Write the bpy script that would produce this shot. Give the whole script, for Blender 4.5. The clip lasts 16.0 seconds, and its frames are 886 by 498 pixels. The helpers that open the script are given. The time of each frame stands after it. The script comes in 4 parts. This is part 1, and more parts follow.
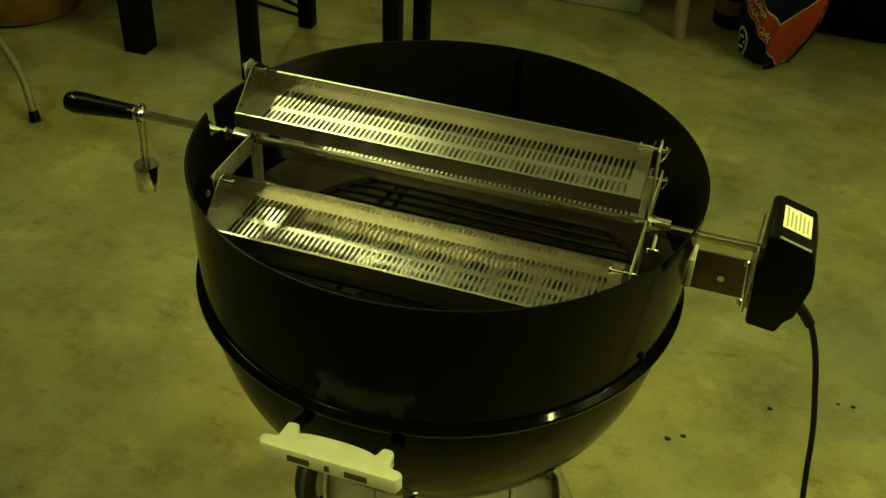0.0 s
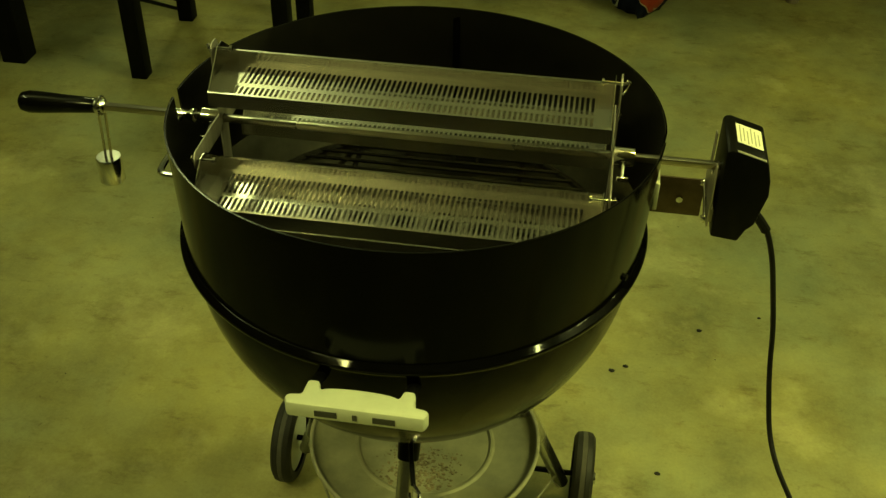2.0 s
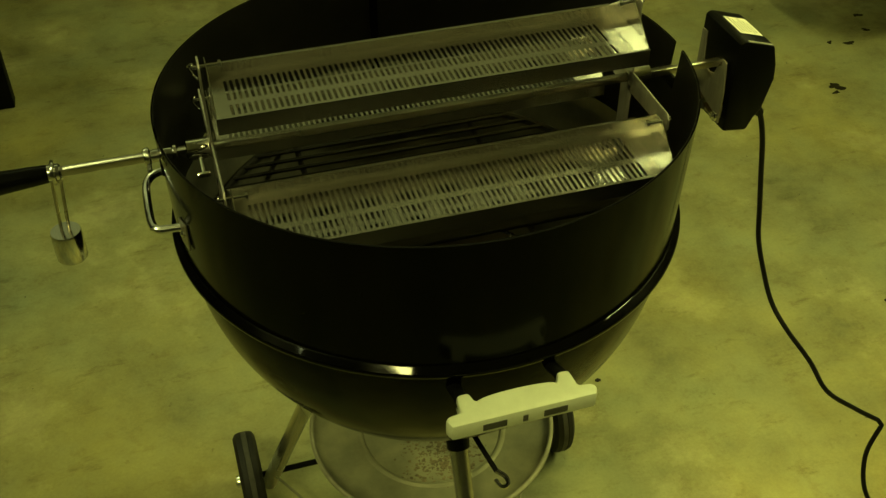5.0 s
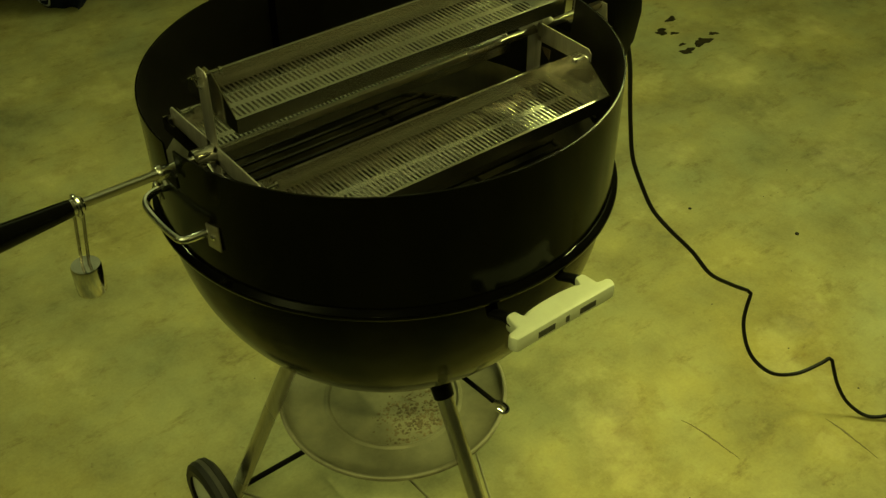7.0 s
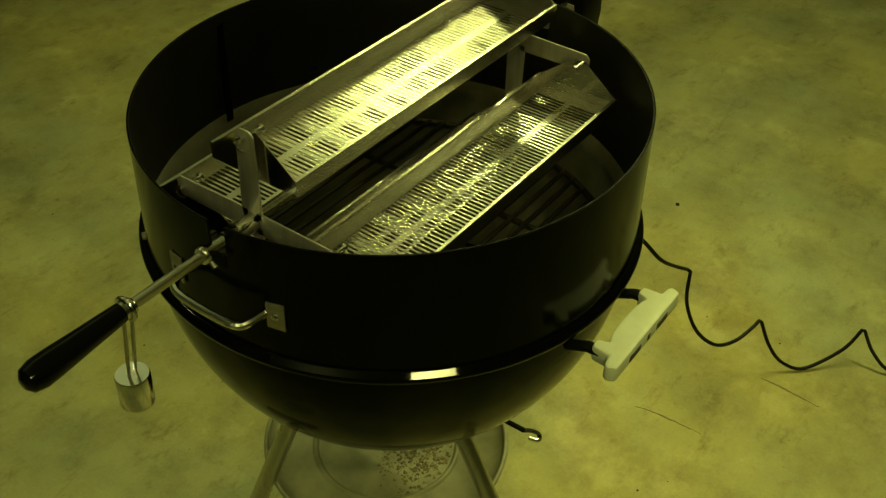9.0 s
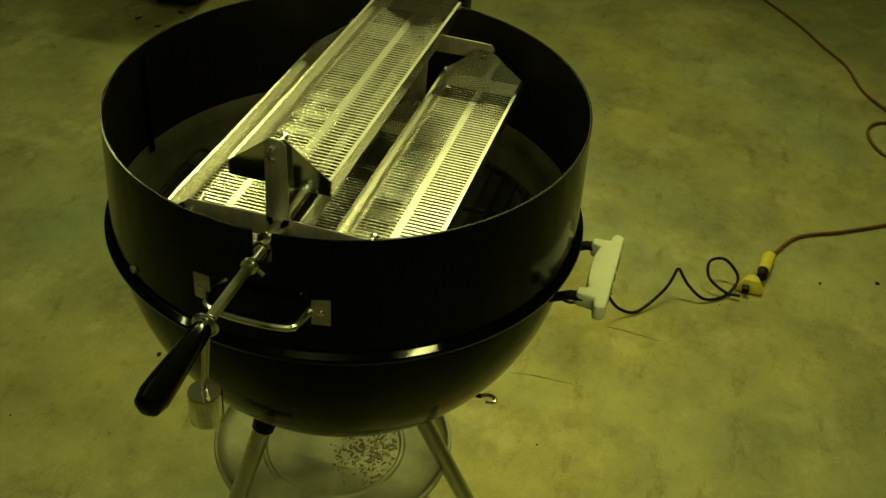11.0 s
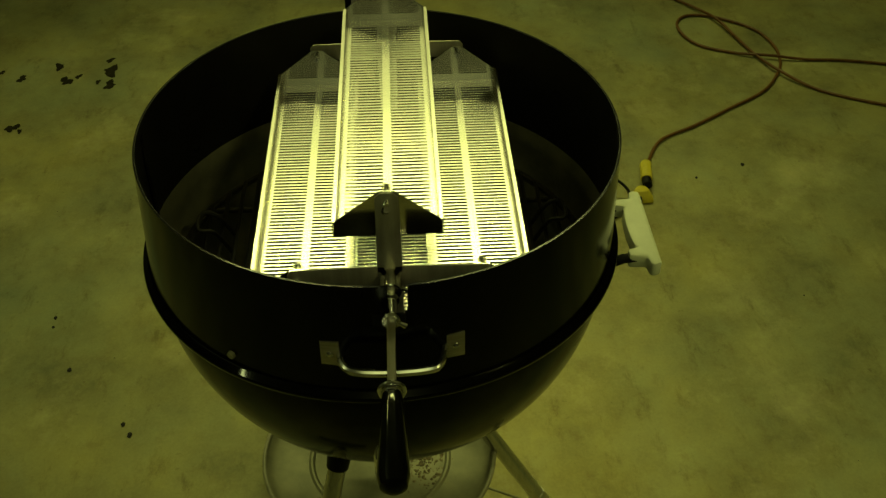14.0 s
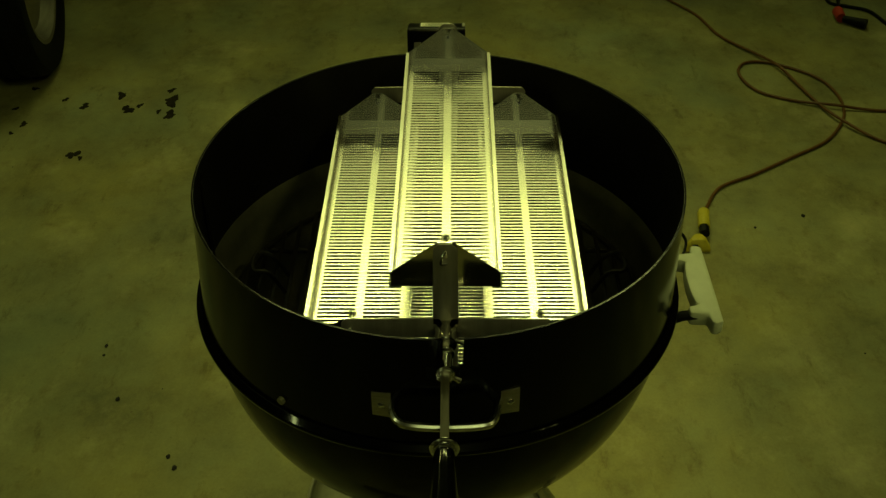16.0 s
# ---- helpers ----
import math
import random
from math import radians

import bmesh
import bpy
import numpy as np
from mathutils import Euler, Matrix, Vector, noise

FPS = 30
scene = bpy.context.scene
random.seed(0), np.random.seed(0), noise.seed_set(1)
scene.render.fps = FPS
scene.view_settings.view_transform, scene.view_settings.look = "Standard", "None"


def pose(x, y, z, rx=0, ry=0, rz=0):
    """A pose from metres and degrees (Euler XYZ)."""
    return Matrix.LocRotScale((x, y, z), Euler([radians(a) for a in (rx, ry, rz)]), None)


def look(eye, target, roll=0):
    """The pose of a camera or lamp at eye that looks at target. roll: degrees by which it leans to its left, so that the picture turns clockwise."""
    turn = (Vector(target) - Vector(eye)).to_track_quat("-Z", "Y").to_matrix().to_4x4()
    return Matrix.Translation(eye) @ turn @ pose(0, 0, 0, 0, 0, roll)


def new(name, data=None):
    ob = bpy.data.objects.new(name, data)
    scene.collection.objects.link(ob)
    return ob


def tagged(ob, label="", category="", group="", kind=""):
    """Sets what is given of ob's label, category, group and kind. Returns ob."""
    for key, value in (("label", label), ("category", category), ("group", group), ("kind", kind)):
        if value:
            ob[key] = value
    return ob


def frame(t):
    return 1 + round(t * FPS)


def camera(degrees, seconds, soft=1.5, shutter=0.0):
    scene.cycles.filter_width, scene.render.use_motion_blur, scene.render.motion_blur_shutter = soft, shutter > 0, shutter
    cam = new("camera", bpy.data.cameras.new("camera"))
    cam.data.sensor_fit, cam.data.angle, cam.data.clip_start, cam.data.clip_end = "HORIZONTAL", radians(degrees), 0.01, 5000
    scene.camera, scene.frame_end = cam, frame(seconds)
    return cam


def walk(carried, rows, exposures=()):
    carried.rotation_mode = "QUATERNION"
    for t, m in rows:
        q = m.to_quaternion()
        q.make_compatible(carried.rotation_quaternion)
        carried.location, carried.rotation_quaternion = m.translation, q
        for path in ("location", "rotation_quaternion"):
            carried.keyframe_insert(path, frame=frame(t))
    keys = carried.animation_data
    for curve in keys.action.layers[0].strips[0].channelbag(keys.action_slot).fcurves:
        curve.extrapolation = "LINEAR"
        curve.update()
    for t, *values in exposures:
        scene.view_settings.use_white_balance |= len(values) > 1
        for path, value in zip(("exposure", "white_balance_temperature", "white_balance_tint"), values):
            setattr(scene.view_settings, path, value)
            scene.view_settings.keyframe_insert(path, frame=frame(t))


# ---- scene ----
LENS = 46.026
PATH = [
    (0.0, 0.3042, -0.9581, 1.5144, 52.841, -2.035, 18.886),
    (0.5, 0.2388, -0.9705, 1.5003, 52.613, -1.317, 12.470),
    (1.0, 0.2446, -1.0102, 1.5066, 52.503, -2.679, 11.260),
    (1.5, 0.2509, -1.0428, 1.5165, 52.218, -0.807, 11.423),
    (2.0, 0.1933, -1.0562, 1.5163, 52.144, -0.845, 9.006),
    (2.5, 0.0785, -1.0583, 1.5073, 51.192, 1.470, 3.685),
    (3.0, -0.0130, -1.0675, 1.4942, 50.398, 2.696, -1.257),
    (3.5, -0.0751, -1.0701, 1.4914, 50.091, 1.557, -2.953),
    (4.0, -0.1108, -1.0447, 1.5011, 50.095, -0.406, -3.386),
    (4.5, -0.1792, -0.9790, 1.4924, 49.237, -2.281, -9.441),
    (4.7, -0.2139, -0.9497, 1.4813, 49.309, -1.439, -12.465),
    (6.8, -0.6158, -0.8984, 1.4839, 50.985, 0.667, -37.876),
    (7.0, -0.6337, -0.9100, 1.4899, 51.176, 0.036, -38.225),
    (7.5, -0.6686, -0.8433, 1.4794, 51.576, -1.653, -40.708),
    (8.0, -0.7077, -0.7178, 1.4730, 51.244, -0.470, -44.921),
    (8.5, -0.7347, -0.6506, 1.4744, 50.788, -1.057, -48.660),
    (9.0, -0.7922, -0.6039, 1.4714, 51.075, -1.474, -54.352),
    (9.5, -0.8910, -0.5585, 1.4819, 51.663, -0.804, -61.020),
    (9.7, -0.9189, -0.5384, 1.4913, 51.707, -1.446, -62.945),
    (11.8, -1.0379, -0.2544, 1.4697, 53.026, -2.198, -80.206),
    (12.0, -1.0165, -0.2295, 1.4715, 52.513, -1.560, -81.918),
    (12.5, -1.0100, -0.1719, 1.4839, 51.552, -1.085, -84.051),
    (13.0, -1.0315, -0.0619, 1.5017, 49.627, 1.622, -89.185),
    (13.5, -1.0415, 0.0001, 1.5276, 50.006, 1.487, -92.227),
    (14.0, -1.0438, -0.0190, 1.5424, 50.878, 0.426, -92.820),
    (14.5, -1.0428, -0.0298, 1.5539, 51.885, 0.161, -92.304),
    (15.0, -1.0354, -0.0235, 1.5537, 52.491, 0.185, -91.239),
    (15.5, -1.0197, -0.0130, 1.5442, 52.609, 0.218, -90.139),
    (16.0, -1.0156, -0.0094, 1.5445, 52.709, 0.398, -89.460),
]
cam = camera(LENS, 16.0, soft=1.4)
walk(cam, [(t, pose(x, y, z, rx, ry, rz)) for t, x, y, z, rx, ry, rz in PATH], exposures=[(0.0, 0.05, 6500, 8), (2.0, 0.2, 6500, 7), (4.5, 0.0, 6500, 9), (7.0, 0.0, 6500, 9), (9.5, -0.32, 6500, 9), (13.0, -0.7, 6500, 8), (16.0, -1.5, 6500, 1)])

# ---- world and lamps: a closed garage lit by ceiling fluorescent fixtures ----
world = bpy.data.worlds.new("dark_outside")
scene.world = world
world.use_nodes = True
world.node_tree.nodes["Background"].inputs[0].default_value = (0.5, 0.55, 0.35, 1)
world.node_tree.nodes["Background"].inputs[1].default_value = 0.0
LAMP_COLOUR = (0.87, 0.90, 0.28)


def tube_lamp(name, eye, target, length, turn, spread, watts, colour=LAMP_COLOUR, width=0.12):
    data = bpy.data.lights.new(name, "AREA")
    data.shape, data.size, data.size_y = "RECTANGLE", length, width
    data.energy, data.color, data.spread = watts, colour, radians(spread)
    ob = new(name, data)
    ob.matrix_world = look(eye, target, turn)
    return ob


# ceiling fixtures: the long one at the far end does most of the work
tube_lamp("tube_lamp_far", (2.85, -0.25, 3.42), (0.5, -0.3, 0.5), 2.2, 0, 84, 22, (0.86, 0.90, 0.27), 0.05)
tube_lamp("tube_lamp_corner", (3.45, 2.3, 3.42), (0.1, -0.05, 0.85), 1.1, 0, 60, 2.8, (0.86, 0.90, 0.25), 0.05)
tube_lamp("tube_lamp_side", (-1.75, 3.2, 3.4), (-0.7, 0.5, 0.2), 0.8, 0, 105, 6.0, (0.82, 0.91, 0.33), 0.05)
tube_lamp("tube_lamp_door", (-1.3, -1.92, 3.4), (0.12, -0.2, 0.6), 0.85, 0, 44, 3.0, (0.92, 0.90, 0.26), 0.09)
# added square lamp without a known fixture, warms the floor around the grill
tube_lamp("added_pool_lamp", (0.46, 0.0, 3.42), (0.42, 0.0, 0.0), 0.3, 0, 26, 0.7, (0.97, 0.87, 0.16), 0.3)
tube_lamp("tube_lamp_rear", (-3.0, -0.2, 3.35), (-0.75, 0.25, 0.0), 1.5, 0, 80, 2.2, (0.82, 0.92, 0.38))
# upward lamps added to brighten the ceiling boards that the steel mirrors
tube_lamp("added_uplight", (0.3, 2.6, 2.9), (0.3, 2.6, 3.6), 3.4, 0, 175, 13, (0.82, 0.93, 0.34), 0.2)
tube_lamp("added_uplight_rear", (-2.7, -0.1, 3.05), (-2.7, -0.1, 3.6), 2.2, 0, 175, 21, (0.86, 0.91, 0.30), 0.2)
tube_lamp("added_uplight_far", (3.9, 0.1, 3.1), (4.4, 0.1, 3.6), 2.4, 0, 175, 42, (0.86, 0.91, 0.30), 0.2)


# ---- materials ----
def nodes_of(name):
    m = bpy.data.materials.new(name)
    m.use_nodes = True
    return m, m.node_tree.nodes, m.node_tree.links, m.node_tree.nodes["Principled BSDF"]


def ramp(nodes, links, fac, stops):
    r = nodes.new("ShaderNodeValToRGB")
    while len(r.color_ramp.elements) < len(stops):
        r.color_ramp.elements.new(0.5)
    for e, (p, c) in zip(r.color_ramp.elements, stops):
        e.position, e.color = p, (*c, 1)
    links.new(fac, r.inputs[0])
    return r.outputs[0]


def noise_tex(nodes, links, coord, scale, detail=4, rough=0.6, stretch=None):
    if stretch:
        mp = nodes.new("ShaderNodeMapping")
        mp.inputs["Scale"].default_value = stretch
        links.new(coord, mp.inputs[0])
        coord = mp.outputs[0]
    n = nodes.new("ShaderNodeTexNoise")
    n.inputs["Scale"].default_value, n.inputs["Detail"].default_value, n.inputs["Roughness"].default_value = scale, detail, rough
    links.new(coord, n.inputs["Vector"])
    return n.outputs["Fac"]


def mix_rgb(nodes, links, kind, fac, a, b):
    m = nodes.new("ShaderNodeMix")
    m.data_type, m.blend_type = "RGBA", kind
    if isinstance(fac, float):
        m.inputs[0].default_value = fac
    else:
        links.new(fac, m.inputs[0])
    links.new(a, m.inputs[6])
    links.new(b, m.inputs[7])
    return m.outputs[2]


def add_bump(nodes, links, b, height, strength, dist):
    bp = nodes.new("ShaderNodeBump")
    bp.inputs["Strength"].default_value, bp.inputs["Distance"].default_value = strength, dist
    links.new(height, bp.inputs["Height"])
    links.new(bp.outputs[0], b.inputs["Normal"])


def surface(name, colour, rough=0.5, metal=0.0, vary=0.15, scale=30.0, bump=0.1, stretch=None, rough_vary=0.1, coat=0.0, dirt=0.0, gloss=0.5):
    """A general material: two scales of tone, roughness that wanders, fine relief."""
    m, n, l, b = nodes_of(name)
    co = n.new("ShaderNodeTexCoord").outputs["Object"]
    fine = noise_tex(n, l, co, scale, 6, 0.65, stretch)
    broad = noise_tex(n, l, co, scale * 0.14, 3, 0.5)
    lo = tuple(c * (1 - vary) for c in colour)
    hi = tuple(min(1, c * (1 + vary)) for c in colour)
    c1 = ramp(n, l, fine, [(0.3, lo), (0.7, hi)])
    c2 = ramp(n, l, broad, [(0.35, (1 - vary,) * 3), (0.65, (1.0,) * 3)])
    col = mix_rgb(n, l, "MULTIPLY", 1.0, c1, c2)
    if dirt:
        spots = ramp(n, l, noise_tex(n, l, co, scale * 0.5, 8, 0.75), [(0.62, (1, 1, 1)), (0.72, (1 - dirt,) * 3)])
        col = mix_rgb(n, l, "MULTIPLY", 1.0, col, spots)
    l.new(col, b.inputs["Base Color"])
    r = n.new("ShaderNodeMapRange")
    r.inputs["To Min"].default_value, r.inputs["To Max"].default_value = max(0.03, rough - rough_vary), min(1, rough + rough_vary)
    l.new(broad, r.inputs["Value"])
    l.new(r.outputs[0], b.inputs["Roughness"])
    b.inputs["Metallic"].default_value = metal
    b.inputs["Coat Weight"].default_value = coat
    b.inputs["Specular IOR Level"].default_value = gloss
    if bump:
        add_bump(n, l, b, fine, bump, 0.002)
    return m


def concrete():
    m, n, l, b = nodes_of("worn_concrete")
    co = n.new("ShaderNodeTexCoord").outputs["Object"]
    cloud = noise_tex(n, l, co, 1.3, 5, 0.62)
    trowel = noise_tex(n, l, co, 5.0, 7, 0.68)
    grain = noise_tex(n, l, co, 160.0, 4, 0.7)
    base = ramp(n, l, cloud, [(0.3, (0.235, 0.235, 0.115)), (0.45, (0.295, 0.285, 0.128)), (0.55, (0.345, 0.322, 0.132)), (0.72, (0.39, 0.38, 0.18))])
    blot = ramp(n, l, trowel, [(0.28, (0.52, 0.51, 0.47)), (0.41, (0.82, 0.80, 0.76)), (0.53, (1, 1, 1)), (0.7, (1.17, 1.17, 1.16))])
    c = mix_rgb(n, l, "MULTIPLY", 1.0, base, blot)
    # dark blotches where things have dripped, and finer brown smudges
    drip = ramp(n, l, noise_tex(n, l, co, 3.1, 9, 0.72), [(0.57, (1, 1, 1)), (0.70, (0.80, 0.75, 0.66))])
    c = mix_rgb(n, l, "MULTIPLY", 1.0, c, drip)
    smudge = ramp(n, l, noise_tex(n, l, co, 14.0, 6, 0.7), [(0.30, (0.82, 0.77, 0.70)), (0.43, (1, 1, 1)), (0.60, (1, 1, 1)), (0.72, (1.1, 1.1, 1.08))])
    c = mix_rgb(n, l, "MULTIPLY", 1.0, c, smudge)
    # wispy scuffs drawn out along the trowel's sweep
    scuff = ramp(n, l, noise_tex(n, l, co, 7.0, 9, 0.74, (1.0, 2.3, 1.0)), [(0.31, (0.60, 0.56, 0.48)), (0.40, (0.90, 0.88, 0.84)), (0.45, (1, 1, 1))])
    c = mix_rgb(n, l, "MULTIPLY", 1.0, c, scuff)
    speck = ramp(n, l, noise_tex(n, l, co, 55.0, 3, 0.6), [(0.24, (0.7, 0.66, 0.6)), (0.33, (1, 1, 1))])
    c = mix_rgb(n, l, "MULTIPLY", 1.0, c, speck)
    # damp grey-green areas against drier yellow ones
    damp = ramp(n, l, noise_tex(n, l, co, 1.7, 5, 0.62), [(0.34, (0.84, 0.94, 1.10)), (0.48, (0.98, 1, 1.02)), (0.64, (1.06, 1.01, 0.76))])
    c = mix_rgb(n, l, "MULTIPLY", 1.0, c, damp)
    # pale patches of laitance
    pale = ramp(n, l, noise_tex(n, l, co, 3.4, 8, 0.66), [(0.55, (0, 0, 0)), (0.60, (0.05, 0.05, 0.04)), (0.7, (0.12, 0.12, 0.09))])
    c = mix_rgb(n, l, "ADD", 1.0, c, pale)
    g = ramp(n, l, grain, [(0.35, (0.92,) * 3), (0.65, (1.0,) * 3)])
    c = mix_rgb(n, l, "MULTIPLY", 1.0, c, g)
    l.new(c, b.inputs["Base Color"])
    r = n.new("ShaderNodeMapRange")
    r.inputs["To Min"].default_value, r.inputs["To Max"].default_value = 0.55, 0.85
    l.new(trowel, r.inputs["Value"])
    l.new(r.outputs[0], b.inputs["Roughness"])
    add_bump(n, l, b, trowel, 0.1, 0.004)
    return m


CONCRETE = concrete()
ENAMEL = surface("black_enamel", (0.0014, 0.0012, 0.0008), 0.14, 0.0, 0.25, 60, 0.0, None, 0.04, 0.0, 0.0, 0.09)
ENAMEL_LIP = surface("glossy_enamel_lip", (0.002, 0.0019, 0.0016), 0.05, 0.0, 0.25, 60, 0.0, None, 0.01, 0.0, 0.0, 0.11)
GREASY = surface("smoke_dulled_enamel", (0.0055, 0.0048, 0.0033), 0.42, 0.0, 0.35, 22, 0.05, None, 0.12, 0.0, 0.0, 0.3)
ASHY = surface("ash_coated_enamel", (0.062, 0.059, 0.041), 0.75, 0.0, 0.4, 25, 0.3)
STEEL = surface("brushed_stainless", (0.66, 0.635, 0.57), 0.24, 1.0, 0.06, 60, 0.0, (1, 8, 8), 0.04)
STEEL_BRIGHT = surface("smooth_stainless", (0.70, 0.68, 0.62), 0.12, 1.0, 0.06, 40, 0.0, (1, 1, 6), 0.03)
STEEL_PLATE = surface("dull_stainless_plate", (0.42, 0.40, 0.35), 0.45, 0.75, 0.2, 14, 0.0, (1, 8, 1), 0.08)
TAB = surface("dulled_steel_tab", (0.36, 0.34, 0.28), 0.38, 0.9, 0.2, 60, 0.0, (1, 1, 8), 0.08)
CHROME = surface("chrome", (0.75, 0.74, 0.72), 0.16, 1.0, 0.05, 40, 0.0, None, 0.06)
ROD = surface("worn_steel_rod", (0.50, 0.47, 0.40), 0.27, 1.0, 0.12, 30, 0.03, (1, 6, 6), 0.08)
GALVANISED = surface("dull_aluminium", (0.26, 0.25, 0.15), 0.55, 0.3, 0.25, 18, 0.15, None, 0.1, 0.0, 0.3)
BRACKET = surface("brown_steel", (0.16, 0.12, 0.09), 0.5, 0.7, 0.3, 40, 0.1)
BLACK_PLASTIC = surface("black_plastic", (0.003, 0.003, 0.003), 0.38, 0.0, 0.2, 120, 0.03, None, 0.08, 0.0, 0.0, 0.1)
BAKELITE = surface("black_bakelite", (0.003, 0.003, 0.003), 0.1, 0.0, 0.2, 80, 0.0, None, 0.03, 0.0, 0.0, 0.22)
CREAM = surface("cream_nylon", (0.63, 0.66, 0.50), 0.5, 0.0, 0.06, 50, 0.05)
# dark colour for the shade inside slots and holes
RECESS_SHADE = surface("recess_shade", (0.06, 0.06, 0.045), 0.7, 0.0, 0.3, 80, 0.0)
PAPER = surface("label_paper", (0.78, 0.78, 0.68), 0.6, 0.0, 0.04, 60, 0.0)
INK = surface("grey_print", (0.35, 0.35, 0.3), 0.6, 0.0, 0.1, 60, 0.0)
RUBBER = surface("grey_black_rubber", (0.012, 0.0115, 0.010), 0.65, 0.0, 0.35, 70, 0.25, None, 0.1, 0.0, 0.3)
TYRE = surface("black_tyre_rubber", (0.005, 0.005, 0.0045), 0.8, 0.0, 0.3, 40, 0.2, None, 0.1, 0.0, 0.0, 0.2)
TYRE_LINE = surface("worn_tread_line", (0.075, 0.072, 0.062), 0.7, 0.0, 0.2, 70, 0.1)
GRATE = surface("sooty_grate_wire", (0.008, 0.007, 0.005), 0.6, 0.0, 0.35, 60, 0.15, None, 0.1, 0.0, 0.0, 0.2)
CORD = surface("black_cord", (0.005, 0.005, 0.0045), 0.5, 0.0, 0.2, 90, 0.05, None, 0.1, 0.0, 0.0, 0.2)
ORANGE = surface("orange_cord", (0.20, 0.085, 0.014), 0.5, 0.0, 0.2, 60, 0.05)
YELLOW = surface("yellow_plug", (0.75, 0.62, 0.05), 0.45, 0.0, 0.08, 60, 0.05)
RED = surface("red_plug", (0.55, 0.05, 0.03), 0.5, 0.0, 0.1, 60, 0.05)
DARK_LEG = surface("dark_painted_metal", (0.004, 0.004, 0.0037), 0.6, 0.0, 0.3, 40, 0.1, None, 0.1, 0.0, 0.0, 0.1)
WOOD_POST = surface("weathered_wood", (0.34, 0.28, 0.2), 0.75, 0.0, 0.25, 20, 0.2, (20, 20, 1))
PANEL = surface("white_enamel_panel", (0.55, 0.58, 0.52), 0.4, 0.0, 0.06, 10, 0.02)
WALL = surface("grey_garage_wall", (0.42, 0.42, 0.37), 0.85, 0.0, 0.15, 6, 0.1)
CEILING = surface("pale_ceiling_board", (0.6, 0.6, 0.54), 0.9, 0.0, 0.1, 4, 0.05)
OIL = surface("old_oil", (0.03, 0.025, 0.012), 0.8, 0.0, 0.4, 60, 0.1, None, 0.1, 0.0, 0.0, 0.1)
FLOOR_LINE = surface("floor_line_brown", (0.23, 0.20, 0.09), 0.9, 0.0, 0.3, 60, 0.1)
CHAR = surface("charcoal_crumb", (0.02, 0.018, 0.015), 0.9, 0.0, 0.3, 80, 0.2)
ALUMINIUM = surface("bare_aluminium_tube", (0.6, 0.59, 0.55), 0.28, 1.0, 0.12, 20, 0.03, (8, 8, 1), 0.08, 0.0, 0.15)
PALE_RIM = surface("dull_pale_rim", (0.34, 0.325, 0.21), 0.6, 0.2, 0.25, 30, 0.1)
EDGE_HIGHLIGHT = surface("grey_edge_highlight", (0.3, 0.3, 0.26), 0.4, 0.2, 0.1, 40, 0.0)
LETTER = surface("cream_print", (0.85, 0.80, 0.6), 0.6, 0.0, 0.08, 30, 0.0)
BROWN_TUB = surface("stained_brown_tub", (0.22, 0.11, 0.045), 0.6, 0.0, 0.45, 9, 0.2, None, 0.1, 0.0, 0.4)
CRUMB = surface("ash_crumb", (0.19, 0.15, 0.08), 0.9, 0.0, 0.5, 300, 0.2)
ASH = surface("ash_heap", (0.035, 0.028, 0.020), 0.95, 0.0, 0.35, 60, 0.3)
NAVY = surface("navy_paper", (0.006, 0.010, 0.04), 0.6, 0.0, 0.2, 25, 0.2, None, 0.1, 0.0, 0.0, 0.12)
BAG_RED = surface("red_paper", (0.42, 0.045, 0.02), 0.5, 0.0, 0.12, 25, 0.15)
BAG_TAN = surface("tan_print", (0.62, 0.52, 0.36), 0.6, 0.0, 0.12, 25, 0.1)


# ---- building helpers ----
def mesh_of(name, bm, material, smooth=35):
    me = bpy.data.meshes.new(name)
    bmesh.ops.recalc_face_normals(bm, faces=bm.faces)
    bm.to_mesh(me)
    bm.free()
    me.materials.append(material)
    if smooth:
        me.polygons.foreach_set("use_smooth", [True] * len(me.polygons))
        me.set_sharp_from_angle(angle=radians(smooth))
    return me


def part(name, bm, material, parent=None, label="", smooth=35):
    ob = new(name, mesh_of(name, bm, material, smooth))
    if parent:
        ob.parent = parent
        ob.matrix_parent_inverse = parent.matrix_basis.inverted()
    if label:
        ob["label"] = label
    return ob


def thing(name, at, label, category, group="", kind=""):
    ob = new(name)
    ob.location = at
    ob.empty_display_size = 0.05
    return tagged(ob, label, category, group, kind)


def box(bm, lo, hi, bevel=0.0, m=None):
    t = bmesh.new()
    bmesh.ops.create_cube(t, size=1)
    for v in t.verts:
        v.co = Vector([lo[i] + (v.co[i] + 0.5) * (hi[i] - lo[i]) for i in range(3)])
    if bevel:
        bmesh.ops.bevel(t, geom=t.edges[:], offset=bevel, segments=2, affect="EDGES", profile=0.5)
    if m:
        bmesh.ops.transform(t, matrix=m, verts=t.verts)
    join(bm, t)
    return bm


def join(bm, other):
    me = bpy.data.meshes.new("tmp")
    other.to_mesh(me)
    other.free()
    bm.from_mesh(me)
    bpy.data.meshes.remove(me)


